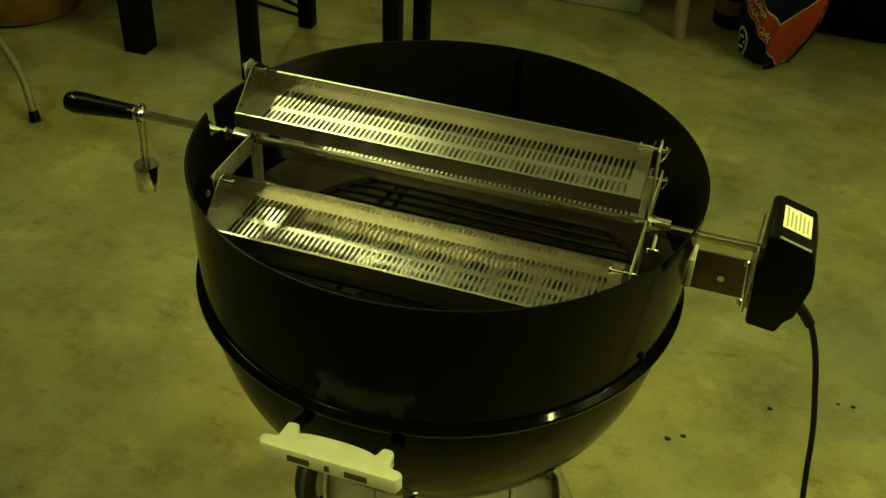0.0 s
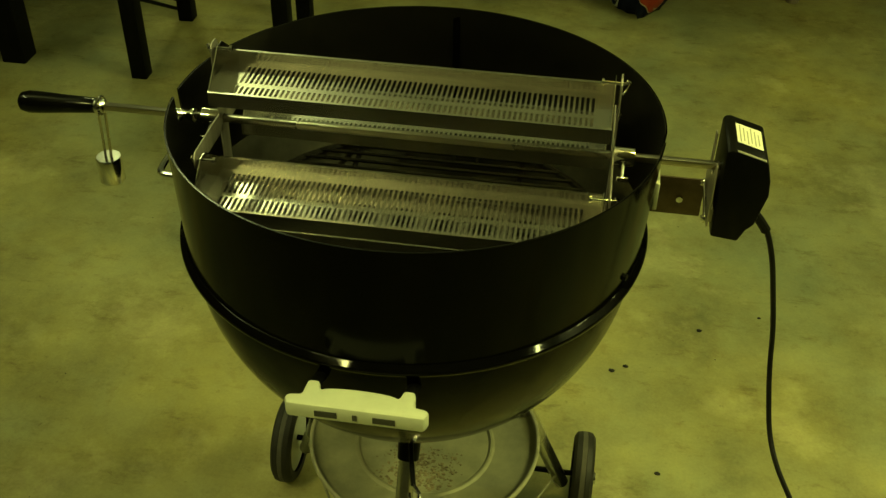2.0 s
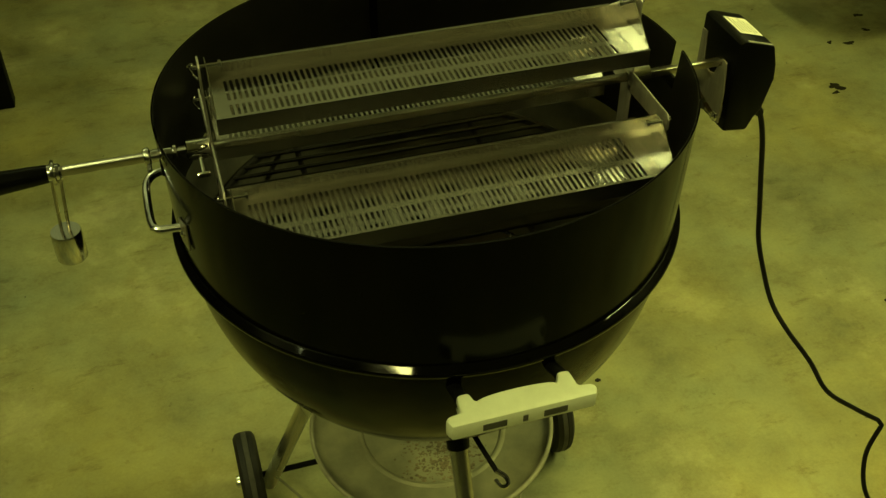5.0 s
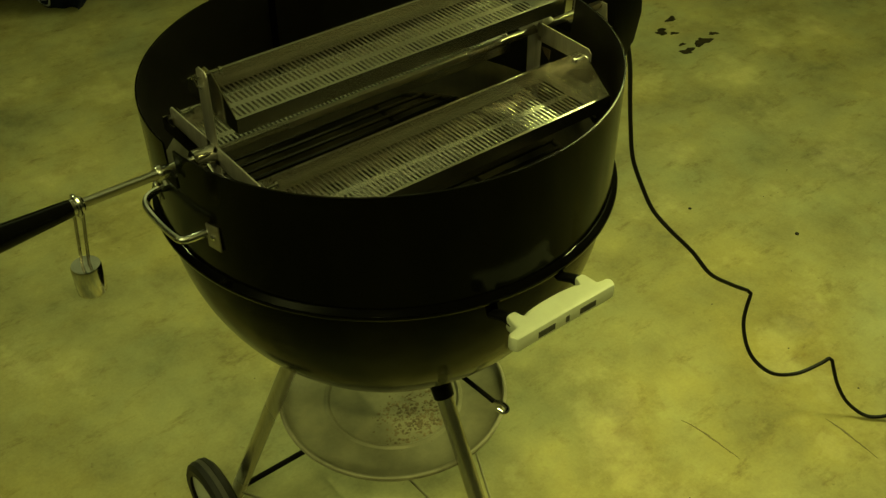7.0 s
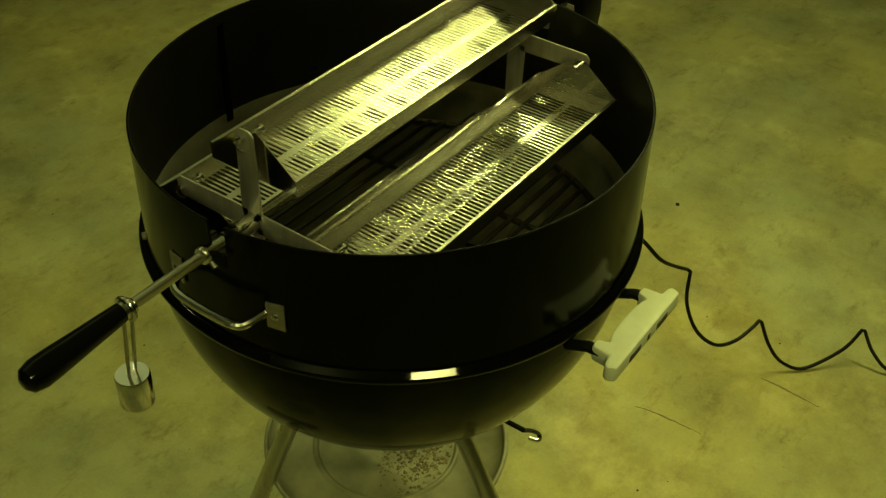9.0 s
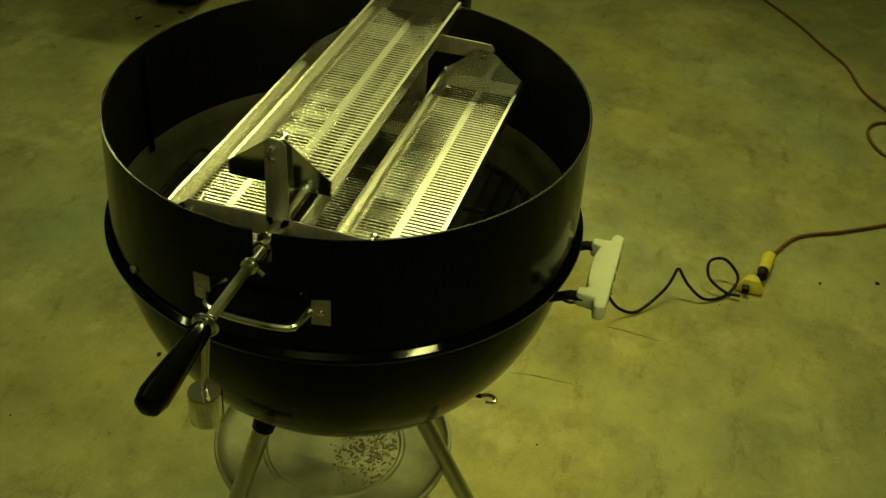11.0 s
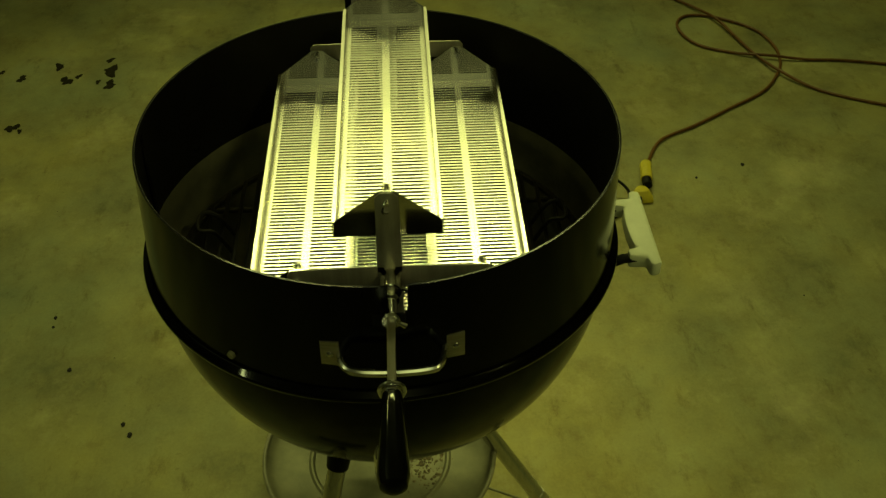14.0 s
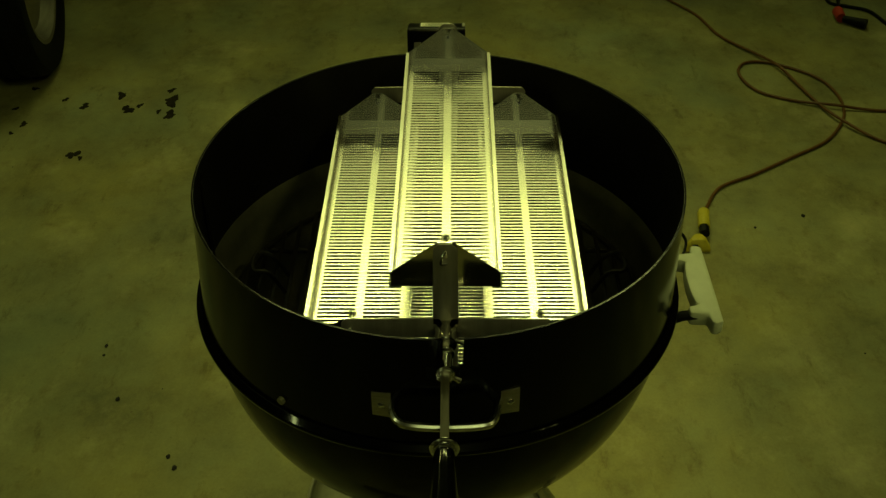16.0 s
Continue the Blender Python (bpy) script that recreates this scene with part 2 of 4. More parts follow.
def rod(bm, a, b, r0, r1=None, sides=12, caps=True):
    a, b = Vector(a), Vector(b)
    r1 = r0 if r1 is None else r1
    t = bmesh.new()
    bmesh.ops.create_cone(t, cap_ends=caps, segments=sides, radius1=r0, radius2=r1, depth=(b - a).length)
    bmesh.ops.transform(t, matrix=Matrix.Translation((a + b) / 2) @ (b - a).to_track_quat("Z", "Y").to_matrix().to_4x4(), verts=t.verts)
    join(bm, t)
    return bm


def smooth_line(pts, steps=8, closed=False):
    """Catmull-Rom through the points."""
    p = [Vector(q) for q in pts]
    n = len(p)
    out = []
    for i in range(n if closed else n - 1):
        a, b, c, d = (p[(i + k) % n] if closed else p[min(max(i + k, 0), n - 1)] for k in (-1, 0, 1, 2))
        for s in range(steps):
            t = s / steps
            out.append(0.5 * (2 * b + (c - a) * t + (2 * a - 5 * b + 4 * c - d) * t * t + (3 * b - a - 3 * c + d) * t ** 3))
    if not closed:
        out.append(p[-1])
    return out


def tube(bm, line, r, sides=8, closed=False, flat=None):
    """A round (or flattened) tube along a line."""
    n = len(line)
    rings = []
    up = Vector((0, 0, 1))
    for i, q in enumerate(line):
        nxt = line[(i + 1) % n] if closed or i < n - 1 else q
        prv = line[i - 1] if closed or i > 0 else q
        d = (nxt - prv).normalized()
        if abs(d.dot(up)) > 0.99:
            up = Vector((1, 0, 0))
        side = d.cross(up).normalized()
        up = side.cross(d).normalized()
        rings.append([bm.verts.new(q + side * math.cos(2 * math.pi * k / sides) * r + up * math.sin(2 * math.pi * k / sides) * (flat or r)) for k in range(sides)])
    for i in range(n if closed else n - 1):
        a, b = rings[i], rings[(i + 1) % n]
        for k in range(sides):
            bm.faces.new((a[k], a[(k + 1) % sides], b[(k + 1) % sides], b[k]))
    if not closed:
        bm.faces.new(rings[0][::-1])
        bm.faces.new(rings[-1])
    return bm


def lathe(bm, profile, segs=96, centre=(0, 0), closed=False):
    """Turn (r, z) points about the upright axis."""
    rings = []
    for r, z in profile:
        if r < 1e-6:
            rings.append([bm.verts.new((centre[0], centre[1], z))])
        else:
            rings.append([bm.verts.new((centre[0] + r * math.cos(2 * math.pi * k / segs), centre[1] + r * math.sin(2 * math.pi * k / segs), z)) for k in range(segs)])
    pairs = list(zip(rings, rings[1:])) + ([(rings[-1], rings[0])] if closed else [])
    for a, b in pairs:
        for k in range(segs):
            j = (k + 1) % segs
            if len(a) == 1 and len(b) == 1:
                continue
            if len(a) == 1:
                bm.faces.new((a[0], b[k], b[j]))
            elif len(b) == 1:
                bm.faces.new((a[k], b[0], a[j]))
            else:
                bm.faces.new((a[k], b[k], b[j], a[j]))
    return bm


def lathe_x(bm, profile, x_axis_at, segs=24):
    """Turn (x, r) points about a line along x through (y, z)."""
    y0, z0 = x_axis_at
    t = bmesh.new()
    lathe(t, [(r, x) for x, r in profile], segs)
    bmesh.ops.transform(t, matrix=Matrix(((0, 0, 1, 0), (1, 0, 0, y0), (0, 1, 0, z0), (0, 0, 0, 1))), verts=t.verts)
    join(bm, t)
    return bm


def slab(bm, outline, thick, m=None, bevel=0.0):
    """An outline of (u, v) points in the xy plane, given thickness upwards."""
    t = bmesh.new()
    f = t.faces.new([t.verts.new((u, v, 0)) for u, v in outline])
    got = bmesh.ops.extrude_face_region(t, geom=[f])
    bmesh.ops.translate(t, vec=(0, 0, thick), verts=[v for v in got["geom"] if isinstance(v, bmesh.types.BMVert)])
    bmesh.ops.recalc_face_normals(t, faces=t.faces)
    if bevel:
        bmesh.ops.bevel(t, geom=[e for e in t.edges if len(e.link_faces) == 2 and e.calc_face_angle(0) > 0.5], offset=bevel, segments=2, affect="EDGES", profile=0.5)
    if m:
        bmesh.ops.transform(t, matrix=m, verts=t.verts)
    join(bm, t)
    return bm


# ---- the garage: floor, walls, ceiling ----
bm = bmesh.new()
box(bm, (-6.0, -6.5, -0.15), (5.0, 3.4, 0.0))
floor = tagged(part("floor", bm, CONCRETE, smooth=0), "bare stained concrete garage floor with blotches", "floor", kind="structure")
# walls and ceiling are unseen, spaced and toned for what the metal reflects
for nm, lo, hi in (("wall_north", (-6.0, 3.4, -0.15), (5.0, 3.55, 3.6)), ("wall_south", (-6.0, -6.65, -0.15), (5.0, -6.5, 3.6)),
                   ("wall_east", (5.0, -6.65, -0.15), (5.15, 3.55, 3.6)), ("wall_west", (-6.15, -6.65, -0.15), (-6.0, 3.55, 3.6))):
    bm = bmesh.new()
    box(bm, lo, hi)
    tagged(part(nm, bm, WALL, smooth=0), "plain dim grey garage wall", "wall", kind="structure")
bm = bmesh.new()
box(bm, (-6.15, -6.65, 3.6), (5.15, 3.55, 3.7))
tagged(part("ceiling", bm, CEILING, smooth=0), "plain pale garage ceiling", "ceiling", kind="structure")

# ---- the kettle grill ----
AXIS_Z = 0.8535
BOWL_C = (-0.0005, 0.0125)
LIP_Z = 0.731
TOP_Z = 0.887
BOWL_R, BOWL_D = 0.2835, 0.294

grill = thing("kettle_grill", (BOWL_C[0], BOWL_C[1], 0), "glossy black enamel kettle charcoal grill on three legs", "grill")


def bowl_r(s):
    return BOWL_R * math.sqrt(max(0.0, 1 - s * s))


bm = bmesh.new()
ss = [math.sin(math.pi / 2 * i / 32) for i in range(33)]
outer = [(bowl_r(min(s, 1.0)) if s < 0.9999 else 0.0, LIP_Z - 0.004 - BOWL_D * s) for s in ss]
inner = [(max(r - 0.003, 0.0), z + 0.003) for r, z in outer][::-1]
lathe(bm, [(0.2867, LIP_Z + 0.001), (0.284, LIP_Z - 0.002)] + outer + inner[1:], 128, BOWL_C)
bowl = part("bowl", bm, ENAMEL, grill)
bm = bmesh.new()
lip = [(0.2830, 0.7285), (0.2825, 0.7335), (0.2850, 0.7382), (0.2880, 0.7399), (0.2893, 0.7393), (0.28945, 0.73917), (0.29490, 0.73463), (0.29505, 0.7345), (0.2958, 0.7318), (0.2950, 0.7285), (0.2915, 0.7250), (0.2860, 0.7248)]
lathe(bm, lip, 128, BOWL_C, closed=True)
part("rolled_lip", bm, ENAMEL_LIP, grill)
bm = bmesh.new()
lining = [(0.2855, LIP_Z + 0.014), (0.279, LIP_Z + 0.001)] + [(bowl_r(s) - 0.0042, LIP_Z + 0.0005 - BOWL_D * s) for s in (0.04, 0.1, 0.2, 0.3, 0.4, 0.5, 0.6, 0.68)]
lathe(bm, lining + [(r + 0.0008, z - 0.0004) for r, z in lining[::-1]], 128, BOWL_C, closed=True)
part("inner_lining", bm, ASHY, grill, "ash-coated inner wall of the bowl")

# legs, each with a black socket, two of them ending at the wheels
AXLE = (0.172, 0.085)
for top, foot in (((0.009, -0.068, 0.437), (0.003, -0.305, 0.0)), ((-0.118, 0.085, 0.43), (-0.232, AXLE[0], 0.06)), ((0.115, 0.085, 0.43), (0.232, AXLE[0], 0.06))):
    bm = bmesh.new()
    rod(bm, Vector(top).lerp(Vector(foot), -0.05), foot, 0.0125, 0.0125, 20)
    leg = part("leg", bm, ALUMINIUM, grill, "bare aluminium tube leg")
    bm = bmesh.new()
    rod(bm, Vector(top).lerp(Vector(foot), -0.05), Vector(top).lerp(Vector(foot), 0.12 if foot[2] == 0.0 else 0.035), 0.018, 0.0152, 20)
    part("leg_socket", bm, BLACK_PLASTIC, leg, "black leg socket")
    if foot[2] == 0.0:
        bm = bmesh.new()
        rod(bm, Vector(foot).lerp(Vector(top), 0.02), Vector(foot).lerp(Vector(top), 0.4), 0.0135, 0.0135, 20)
        rod(bm, foot, Vector(foot).lerp(Vector(top), 0.06), 0.0145, 0.0145, 16)
        part("leg_cap", bm, ALUMINIUM, leg)
bm = bmesh.new()
rod(bm, (-0.262, AXLE[0], AXLE[1]), (0.266, AXLE[0], AXLE[1]), 0.005, 0.005, 10)
part("axle", bm, DARK_LEG, grill)


for far in ((-0.222, 0.155), (0.012, AXLE[0]), (0.222, 0.155)):
    bm = bmesh.new()
    rod(bm, (0.02, -0.262, 0.098), (far[0], far[1], 0.098 if far[0] != 0.012 else 0.088), 0.0022, 0.0022, 8)
    part("brace_wire", bm, GALVANISED, grill, "bare wire brace between the legs")


def wheel(x, side):
    bm = bmesh.new()
    prof = [(-0.017, 0.058), (-0.018, 0.07), (-0.013, 0.077), (-0.005, 0.079), (-0.0045, 0.078), (0.0045, 0.078), (0.005, 0.079), (0.013, 0.077), (0.018, 0.07), (0.017, 0.058)]
    lathe_x(bm, [(x + a, r) for a, r in prof], (AXLE[0], AXLE[1] - 0.005), 48)
    w = part("wheel", bm, RUBBER, grill, "worn grey-black plastic wheel")
    bm = bmesh.new()
    lathe_x(bm, [(x - 0.0042, 0.077), (x - 0.004, 0.0786), (x + 0.004, 0.0786), (x + 0.0042, 0.077)], (AXLE[0], AXLE[1] - 0.005), 48)
    part("tread_line", bm, TYRE_LINE, w, "paler worn line round the tread")
    bm = bmesh.new()
    lathe_x(bm, [(x - 0.012, 0.0), (x - 0.012, 0.059), (x - 0.008, 0.059), (x - 0.008, 0.03), (x + 0.008, 0.03), (x + 0.008, 0.059), (x + 0.012, 0.059), (x + 0.012, 0.0)], (AXLE[0], AXLE[1] - 0.005), 32)
    part("wheel_disc", bm, PANEL if side < 0 else RUBBER, w, "pale hub disc" if side < 0 else "")
    bm = bmesh.new()
    lathe_x(bm, [(x + side * 0.012, 0.0), (x + side * 0.012, 0.012), (x + side * 0.024, 0.010), (x + side * 0.026, 0.0)], (AXLE[0], AXLE[1] - 0.005), 16)
    part("hub_cap", bm, CHROME, w)


wheel(-0.259, -1)
wheel(0.266, 1)

# the ash pan below the bowl, carried by the legs
PAN_C, PAN_Z, PAN_R = (0.010, 0.036), 0.281, 0.175
bm = bmesh.new()
lathe(bm, [(0.0, PAN_Z - 0.009), (0.100, PAN_Z - 0.009), (0.1035, PAN_Z - 0.0055), (0.1065, PAN_Z - 0.0055), (0.110, PAN_Z - 0.008), (0.16, PAN_Z - 0.005), (PAN_R - 0.004, PAN_Z + 0.003), (PAN_R, PAN_Z + 0.007), (PAN_R + 0.0035, PAN_Z + 0.003), (PAN_R, PAN_Z - 0.002),
           (0.16, PAN_Z - 0.008), (0.112, PAN_Z - 0.016), (0.10, PAN_Z - 0.0195), (0.0, PAN_Z - 0.02)], 96, PAN_C)
pan = part("ash_pan", bm, GALVANISED, grill, "dull aluminium ash catcher pan with a rolled edge")
bm = bmesh.new()
lathe(bm, [(PAN_R + 0.001 + 0.0034 * math.cos(a), PAN_Z + 0.007 + 0.0034 * math.sin(a)) for a in [2 * math.pi * k / 10 for k in range(10)]], 96, PAN_C, closed=True)
part("rolled_rim", bm, PALE_RIM, pan, "paler rolled rim of the pan")
bm = bmesh.new()
rng = random.Random(4)
for i in range(560):
    a, r = rng.uniform(0, 6.283), 0.085 * math.sqrt(rng.random()) * rng.uniform(0.3, 1.0)
    x, y, s = PAN_C[0] - 0.002 + r * math.cos(a), PAN_C[1] - 0.060 + r * math.sin(a) * 0.8, rng.choice((0.0005, 0.0007, 0.0009, 0.0012, 0.002))
    t = bmesh.new()
    bmesh.ops.create_icosphere(t, subdivisions=1, radius=s)
    for v in t.verts:
        v.co = Vector((v.co.x * rng.uniform(0.6, 2.4) + x, v.co.y * rng.uniform(0.6, 2.0) + y, v.co.z * 0.5 + PAN_Z - 0.0086))
    join(bm, t)
tagged(part("ash_crumbs", bm, CRUMB, smooth=0), "brownish ash and charcoal crumbs lying in the pan", "ash", kind="stuff")

# the lever that works the vents
bm = bmesh.new()
tube(bm, smooth_line([(0.01, -0.085, 0.447), (0.017, -0.12, 0.442), (0.025, -0.155, 0.434), (0.031, -0.178, 0.427)], 5), 0.0035, 8)
lever = part("vent_lever", bm, DARK_LEG, grill)
bm = bmesh.new()
tube(bm, smooth_line([(0.031, -0.178, 0.427), (0.040, -0.188, 0.424), (0.040, -0.197, 0.421), (0.032, -0.198, 0.42), (0.027, -0.188, 0.423)], 5), 0.0032, 8)
part("lever_loop", bm, CHROME, lever, "bare wire loop end of the lever")

# the cream front handle with its two tool lugs
front = Matrix.Translation((-0.003, -0.330, 0.7115))
bm = bmesh.new()
top_edge = [(0.0745, 0.003), (0.0775, 0.009), (0.0745, 0.0145), (0.0605, 0.0165), (0.0585, 0.0375), (0.0455, 0.038), (0.0425, 0.0265)]
arch = [(0.034 * math.cos(a) * 1.2, 0.0255 + 0.0055 * math.sin(a)) for a in [math.pi * k / 10 for k in range(11)]]
outline = [(-0.074, 0.0), (0.074, 0.0)] + top_edge + arch + [(-u, v) for u, v in top_edge[::-1]]
slab(bm, outline, 0.021, front @ pose(0, 0, -0.0105), 0.0036)
handle = part("front_handle", bm, CREAM, grill, "cream nylon bowl handle with two tool lugs")
# the slots are not cut: dark blocks paint the shade in them
for u, w in ((-0.031, 0.024), (0.0, 0.005), (0.031, 0.024)):
    bm = bmesh.new()
    box(bm, (u - w / 2, -0.0008, -0.0045), (u + w / 2, 0.004, 0.0035), 0, front)
    part("slot_shade", bm, RECESS_SHADE, handle, "dark block standing for a shaded recess in the handle")
for u in (-0.055, 0.055):
    bm = bmesh.new()
    tube(bm, [Vector((u * 0.95 - 0.003, -0.302, 0.7125)), Vector((u * 0.95 - 0.003, -0.286, 0.7115)), Vector((u * 0.94 - 0.003, -0.262, 0.70))], 0.0075, 10, flat=0.005)
    part("handle_bracket", bm, DARK_LEG, handle, "black bracket holding the handle to the bowl")

# ---- cooking grate lying on the inner ledge ----
GRATE_Z, GRATE_R = 0.682, 0.2635
grate = thing("cooking_grate", (BOWL_C[0], BOWL_C[1], GRATE_Z), "round sooty wire cooking grate inside the grill bowl", "grate")
circle = lambda r, n=72: [Vector((BOWL_C[0] + r * math.cos(2 * math.pi * k / n), BOWL_C[1] + r * math.sin(2 * math.pi * k / n), GRATE_Z)) for k in range(n)]
bm = bmesh.new()
tube(bm, circle(GRATE_R), 0.0048, 8, closed=True)
part("rim_wire", bm, GRATE, grate)
for i in range(-13, 14):
    y = i * 0.0195
    half = math.sqrt(GRATE_R ** 2 - y * y)
    bm = bmesh.new()
    rod(bm, (BOWL_C[0] - half, BOWL_C[1] + y, GRATE_Z + 0.003), (BOWL_C[0] + half, BOWL_C[1] + y, GRATE_Z + 0.003), 0.003, 0.003, 6)
    part("grate_bar", bm, GRATE, grate)
for x in (-0.12, 0.12):
    half = math.sqrt(GRATE_R ** 2 - x * x)
    bm = bmesh.new()
    rod(bm, (BOWL_C[0] + x, BOWL_C[1] - half, GRATE_Z - 0.004), (BOWL_C[0] + x, BOWL_C[1] + half, GRATE_Z - 0.004), 0.004, 0.004, 8)
    part("cross_wire", bm, GRATE, grate)
for sy in (-1, 1):
    bm = bmesh.new()
    y = BOWL_C[1] + sy * 0.235
    tube(bm, smooth_line([(0.02, y - sy * 0.04, GRATE_Z), (0.02, y - sy * 0.02, GRATE_Z + 0.035), (0.02, y, GRATE_Z + 0.04), (0.055, y, GRATE_Z + 0.04), (0.055, y - sy * 0.02, GRATE_Z + 0.035), (0.055, y - sy * 0.04, GRATE_Z)], 4), 0.003, 6)
    part("grate_handle", bm, GRATE, grate)
bm = bmesh.new()
lathe(bm, [(0.0, 0.527), (0.198, 0.53), (0.2, 0.525), (0.0, 0.523)], 64, BOWL_C)
tagged(part("charcoal_bed", bm, ASH), "grey ash and spent charcoal in the bottom of the bowl", "ash", kind="stuff")

# ---- rotisserie ring standing on the bowl ----
ring = thing("rotisserie_ring", (BOWL_C[0], BOWL_C[1], LIP_Z), "tall black enamelled rotisserie ring standing on the grill bowl", "grill ring")


def ring_xy(a, f, inset=0.0):
    """A point of the ring at the angle a; f is 0 at its foot and 1 at its slightly oval top edge."""
    r = (0.2875 + (0.2883 + 0.0066 * math.cos(2 * a) + 0.0014 * math.sin(2 * a) - 0.2875) * f) - inset
    cx, cy = BOWL_C[0] + (0.0019 - BOWL_C[0]) * f, BOWL_C[1] + (0.0105 - BOWL_C[1]) * f
    return cx + r * math.cos(a), cy + r * math.sin(a)


def ring_wall(inset_a, inset_b, bm):
    rows = 10
    z0 = LIP_Z + 0.002
    angles = [(2 * math.pi * k / 192, 0.0) for k in range(192)]
    for mid, half in ((-0.055, 0.034), (math.pi + 0.062, 0.033)):
        angles = [q for q in angles if abs(math.remainder(q[0] - mid, 2 * math.pi)) > half + 0.004]
        angles += [((mid + d) % (2 * math.pi), dep) for d, dep in ((-half - 0.0008, 0.0), (-half, 0.034), (-half * 0.5, 0.038), (0, 0.039), (half * 0.5, 0.038), (half, 0.034), (half + 0.0008, 0.0))]
    angles.sort()
    segs = len(angles)
    grid = []
    for a, depth in angles:
        top = TOP_Z - depth
        col = []
        for j in range(rows + 1):
            z = z0 + (top - z0) * j / rows
            f = (z - z0) / (TOP_Z - z0)
            xo, yo = ring_xy(a, f, inset_a)
            xi, yi = ring_xy(a, f, inset_b)
            col.append((bm.verts.new((xo, yo, z)), bm.verts.new((xi, yi, z))))
        grid.append(col)
    for k in range(segs):
        A, B = grid[k], grid[(k + 1) % segs]
        for j in range(rows):
            bm.faces.new((A[j][0], B[j][0], B[j + 1][0], A[j + 1][0]))
            bm.faces.new((A[j][1], A[j + 1][1], B[j + 1][1], B[j][1]))
        bm.faces.new((A[rows][0], B[rows][0], B[rows][1], A[rows][1]))
        bm.faces.new((A[0][0], A[0][1], B[0][1], B[0][0]))
    return bm


bm = bmesh.new()
ring_wall(0.0, 0.0018, bm)
part("ring_wall", bm, ENAMEL, ring, smooth=50)
bm = bmesh.new()
ring_wall(0.0019, 0.0024, bm)
part("ring_lining", bm, GREASY, ring, "dull smoke-stained inner face of the ring", smooth=50)
SEAM = -0.03
bm = bmesh.new()
box(bm, (-0.005, -0.001, LIP_Z + 0.004), (0.005, 0.001, TOP_Z - 0.002), 0, pose(*ring_xy(math.pi / 2 + SEAM, 0.6, 0.0038), 0, 0, 0, SEAM * 57.3))
part("seam_strap", bm, ENAMEL, ring, "overlap seam strap of the ring")

# bright lifting handle riveted to the ring on the crank side


def ring_seat(y, z):
    """The ring's outer x and heading on the crank side at a given y and height."""
    f = (z - LIP_Z) / (TOP_Z - LIP_Z)
    a = math.pi
    for _ in range(20):
        x0, y0 = ring_xy(a, f)
        a += (y0 - y) / 0.29
    return x0, a


side_handle = None
HZ = 0.796
for sy in (-1, 1):
    x, a = ring_seat(sy * 0.0635, HZ)
    seat = Matrix.Translation((x, sy * 0.0635, HZ)) @ pose(0, 0, 0, 0, 0, math.degrees(a)) @ Matrix(((0, 0, 1, 0.0006), (1, 0, 0, 0), (0, 1, 0, 0), (0, 0, 0, 1)))
    bm = bmesh.new()
    slab(bm, [(-0.0098, -0.0155), (0.0098, -0.0165), (0.0098, 0.0165), (-0.0098, 0.0155)], 0.0022, seat, 0.0006)
    if side_handle is None:
        x1, _ = ring_seat(0.0, HZ)
        tb = bmesh.new()
        tube(tb, smooth_line([(x + 0.001, -0.053, 0.797), (x - 0.009, -0.0515, 0.796), (x1 - 0.018, -0.046, 0.794), (x1 - 0.023, -0.032, 0.793), (x1 - 0.024, 0.0, 0.792), (x1 - 0.023, 0.032, 0.793), (x1 - 0.018, 0.046, 0.794), (x1 - 0.009, 0.0515, 0.796), (x1 + 0.004, 0.053, 0.797)], 6), 0.0045, 10)
        side_handle = part("lifting_handle", tb, CHROME, ring, "bright steel loop handle between two riveted plates")
    part("mounting_tab", bm, TAB, side_handle, "riveted steel tab")
    bm = bmesh.new()
    d = Vector((math.cos(a), math.sin(a), 0))
    q = Vector((x, sy * 0.0635, HZ)) + d * 0.002
    rod(bm, q, q + d * 0.0022, 0.0042, 0.0038, 12)
    rod(bm, q + d * 0.0022, q + d * 0.0038, 0.0038, 0.0018, 12)
    part("rivet", bm, CHROME, side_handle)
# bolt heads round the ring
for a, f in ((-0.402, 0.08), (1.057, 0.17), (2.55, 0.08)):
    x, y = ring_xy(a, f, 0.0)
    z = LIP_Z + f * (TOP_Z - LIP_Z) + 0.01
    d = Vector((math.cos(a), math.sin(a), 0))
    bm = bmesh.new()
    rod(bm, Vector((x, y, z)) - d * 0.006, Vector((x, y, z)) + d * 0.004, 0.005, 0.0042, 8)
    part("bolt", bm, GALVANISED if a > 2 else DARK_LEG, ring)

# spit support plates at the two notches
for sx in (-1, 1):
    bm = bmesh.new()
    box(bm, (sx * 0.291 - 0.0015, -0.014, 0.836), (sx * 0.291 + 0.0015, 0.018, 0.851), 0.0005)
    part("spit_rest", bm, DARK_LEG, ring)

# ---- the spit with its crank-side handle and cross arms ----
spit = thing("rotisserie_spit", (0, 0, AXIS_Z), "square steel spit with black handle and two cross arms", "spit")
bm = bmesh.new()
box(bm, (-0.392, -0.004, AXIS_Z - 0.004), (0.365, 0.004, AXIS_Z + 0.004), 0.0007)
part("square_rod", bm, ROD, spit)
bm = bmesh.new()
prof = [(-0.400, 0.0), (-0.400, 0.0085), (-0.404, 0.0095), (-0.42, 0.0105), (-0.44, 0.0115), (-0.475, 0.0138), (-0.490, 0.0142), (-0.500, 0.0118), (-0.5045, 0.006), (-0.505, 0.0)]
lathe_x(bm, prof, (0, AXIS_Z), 28)
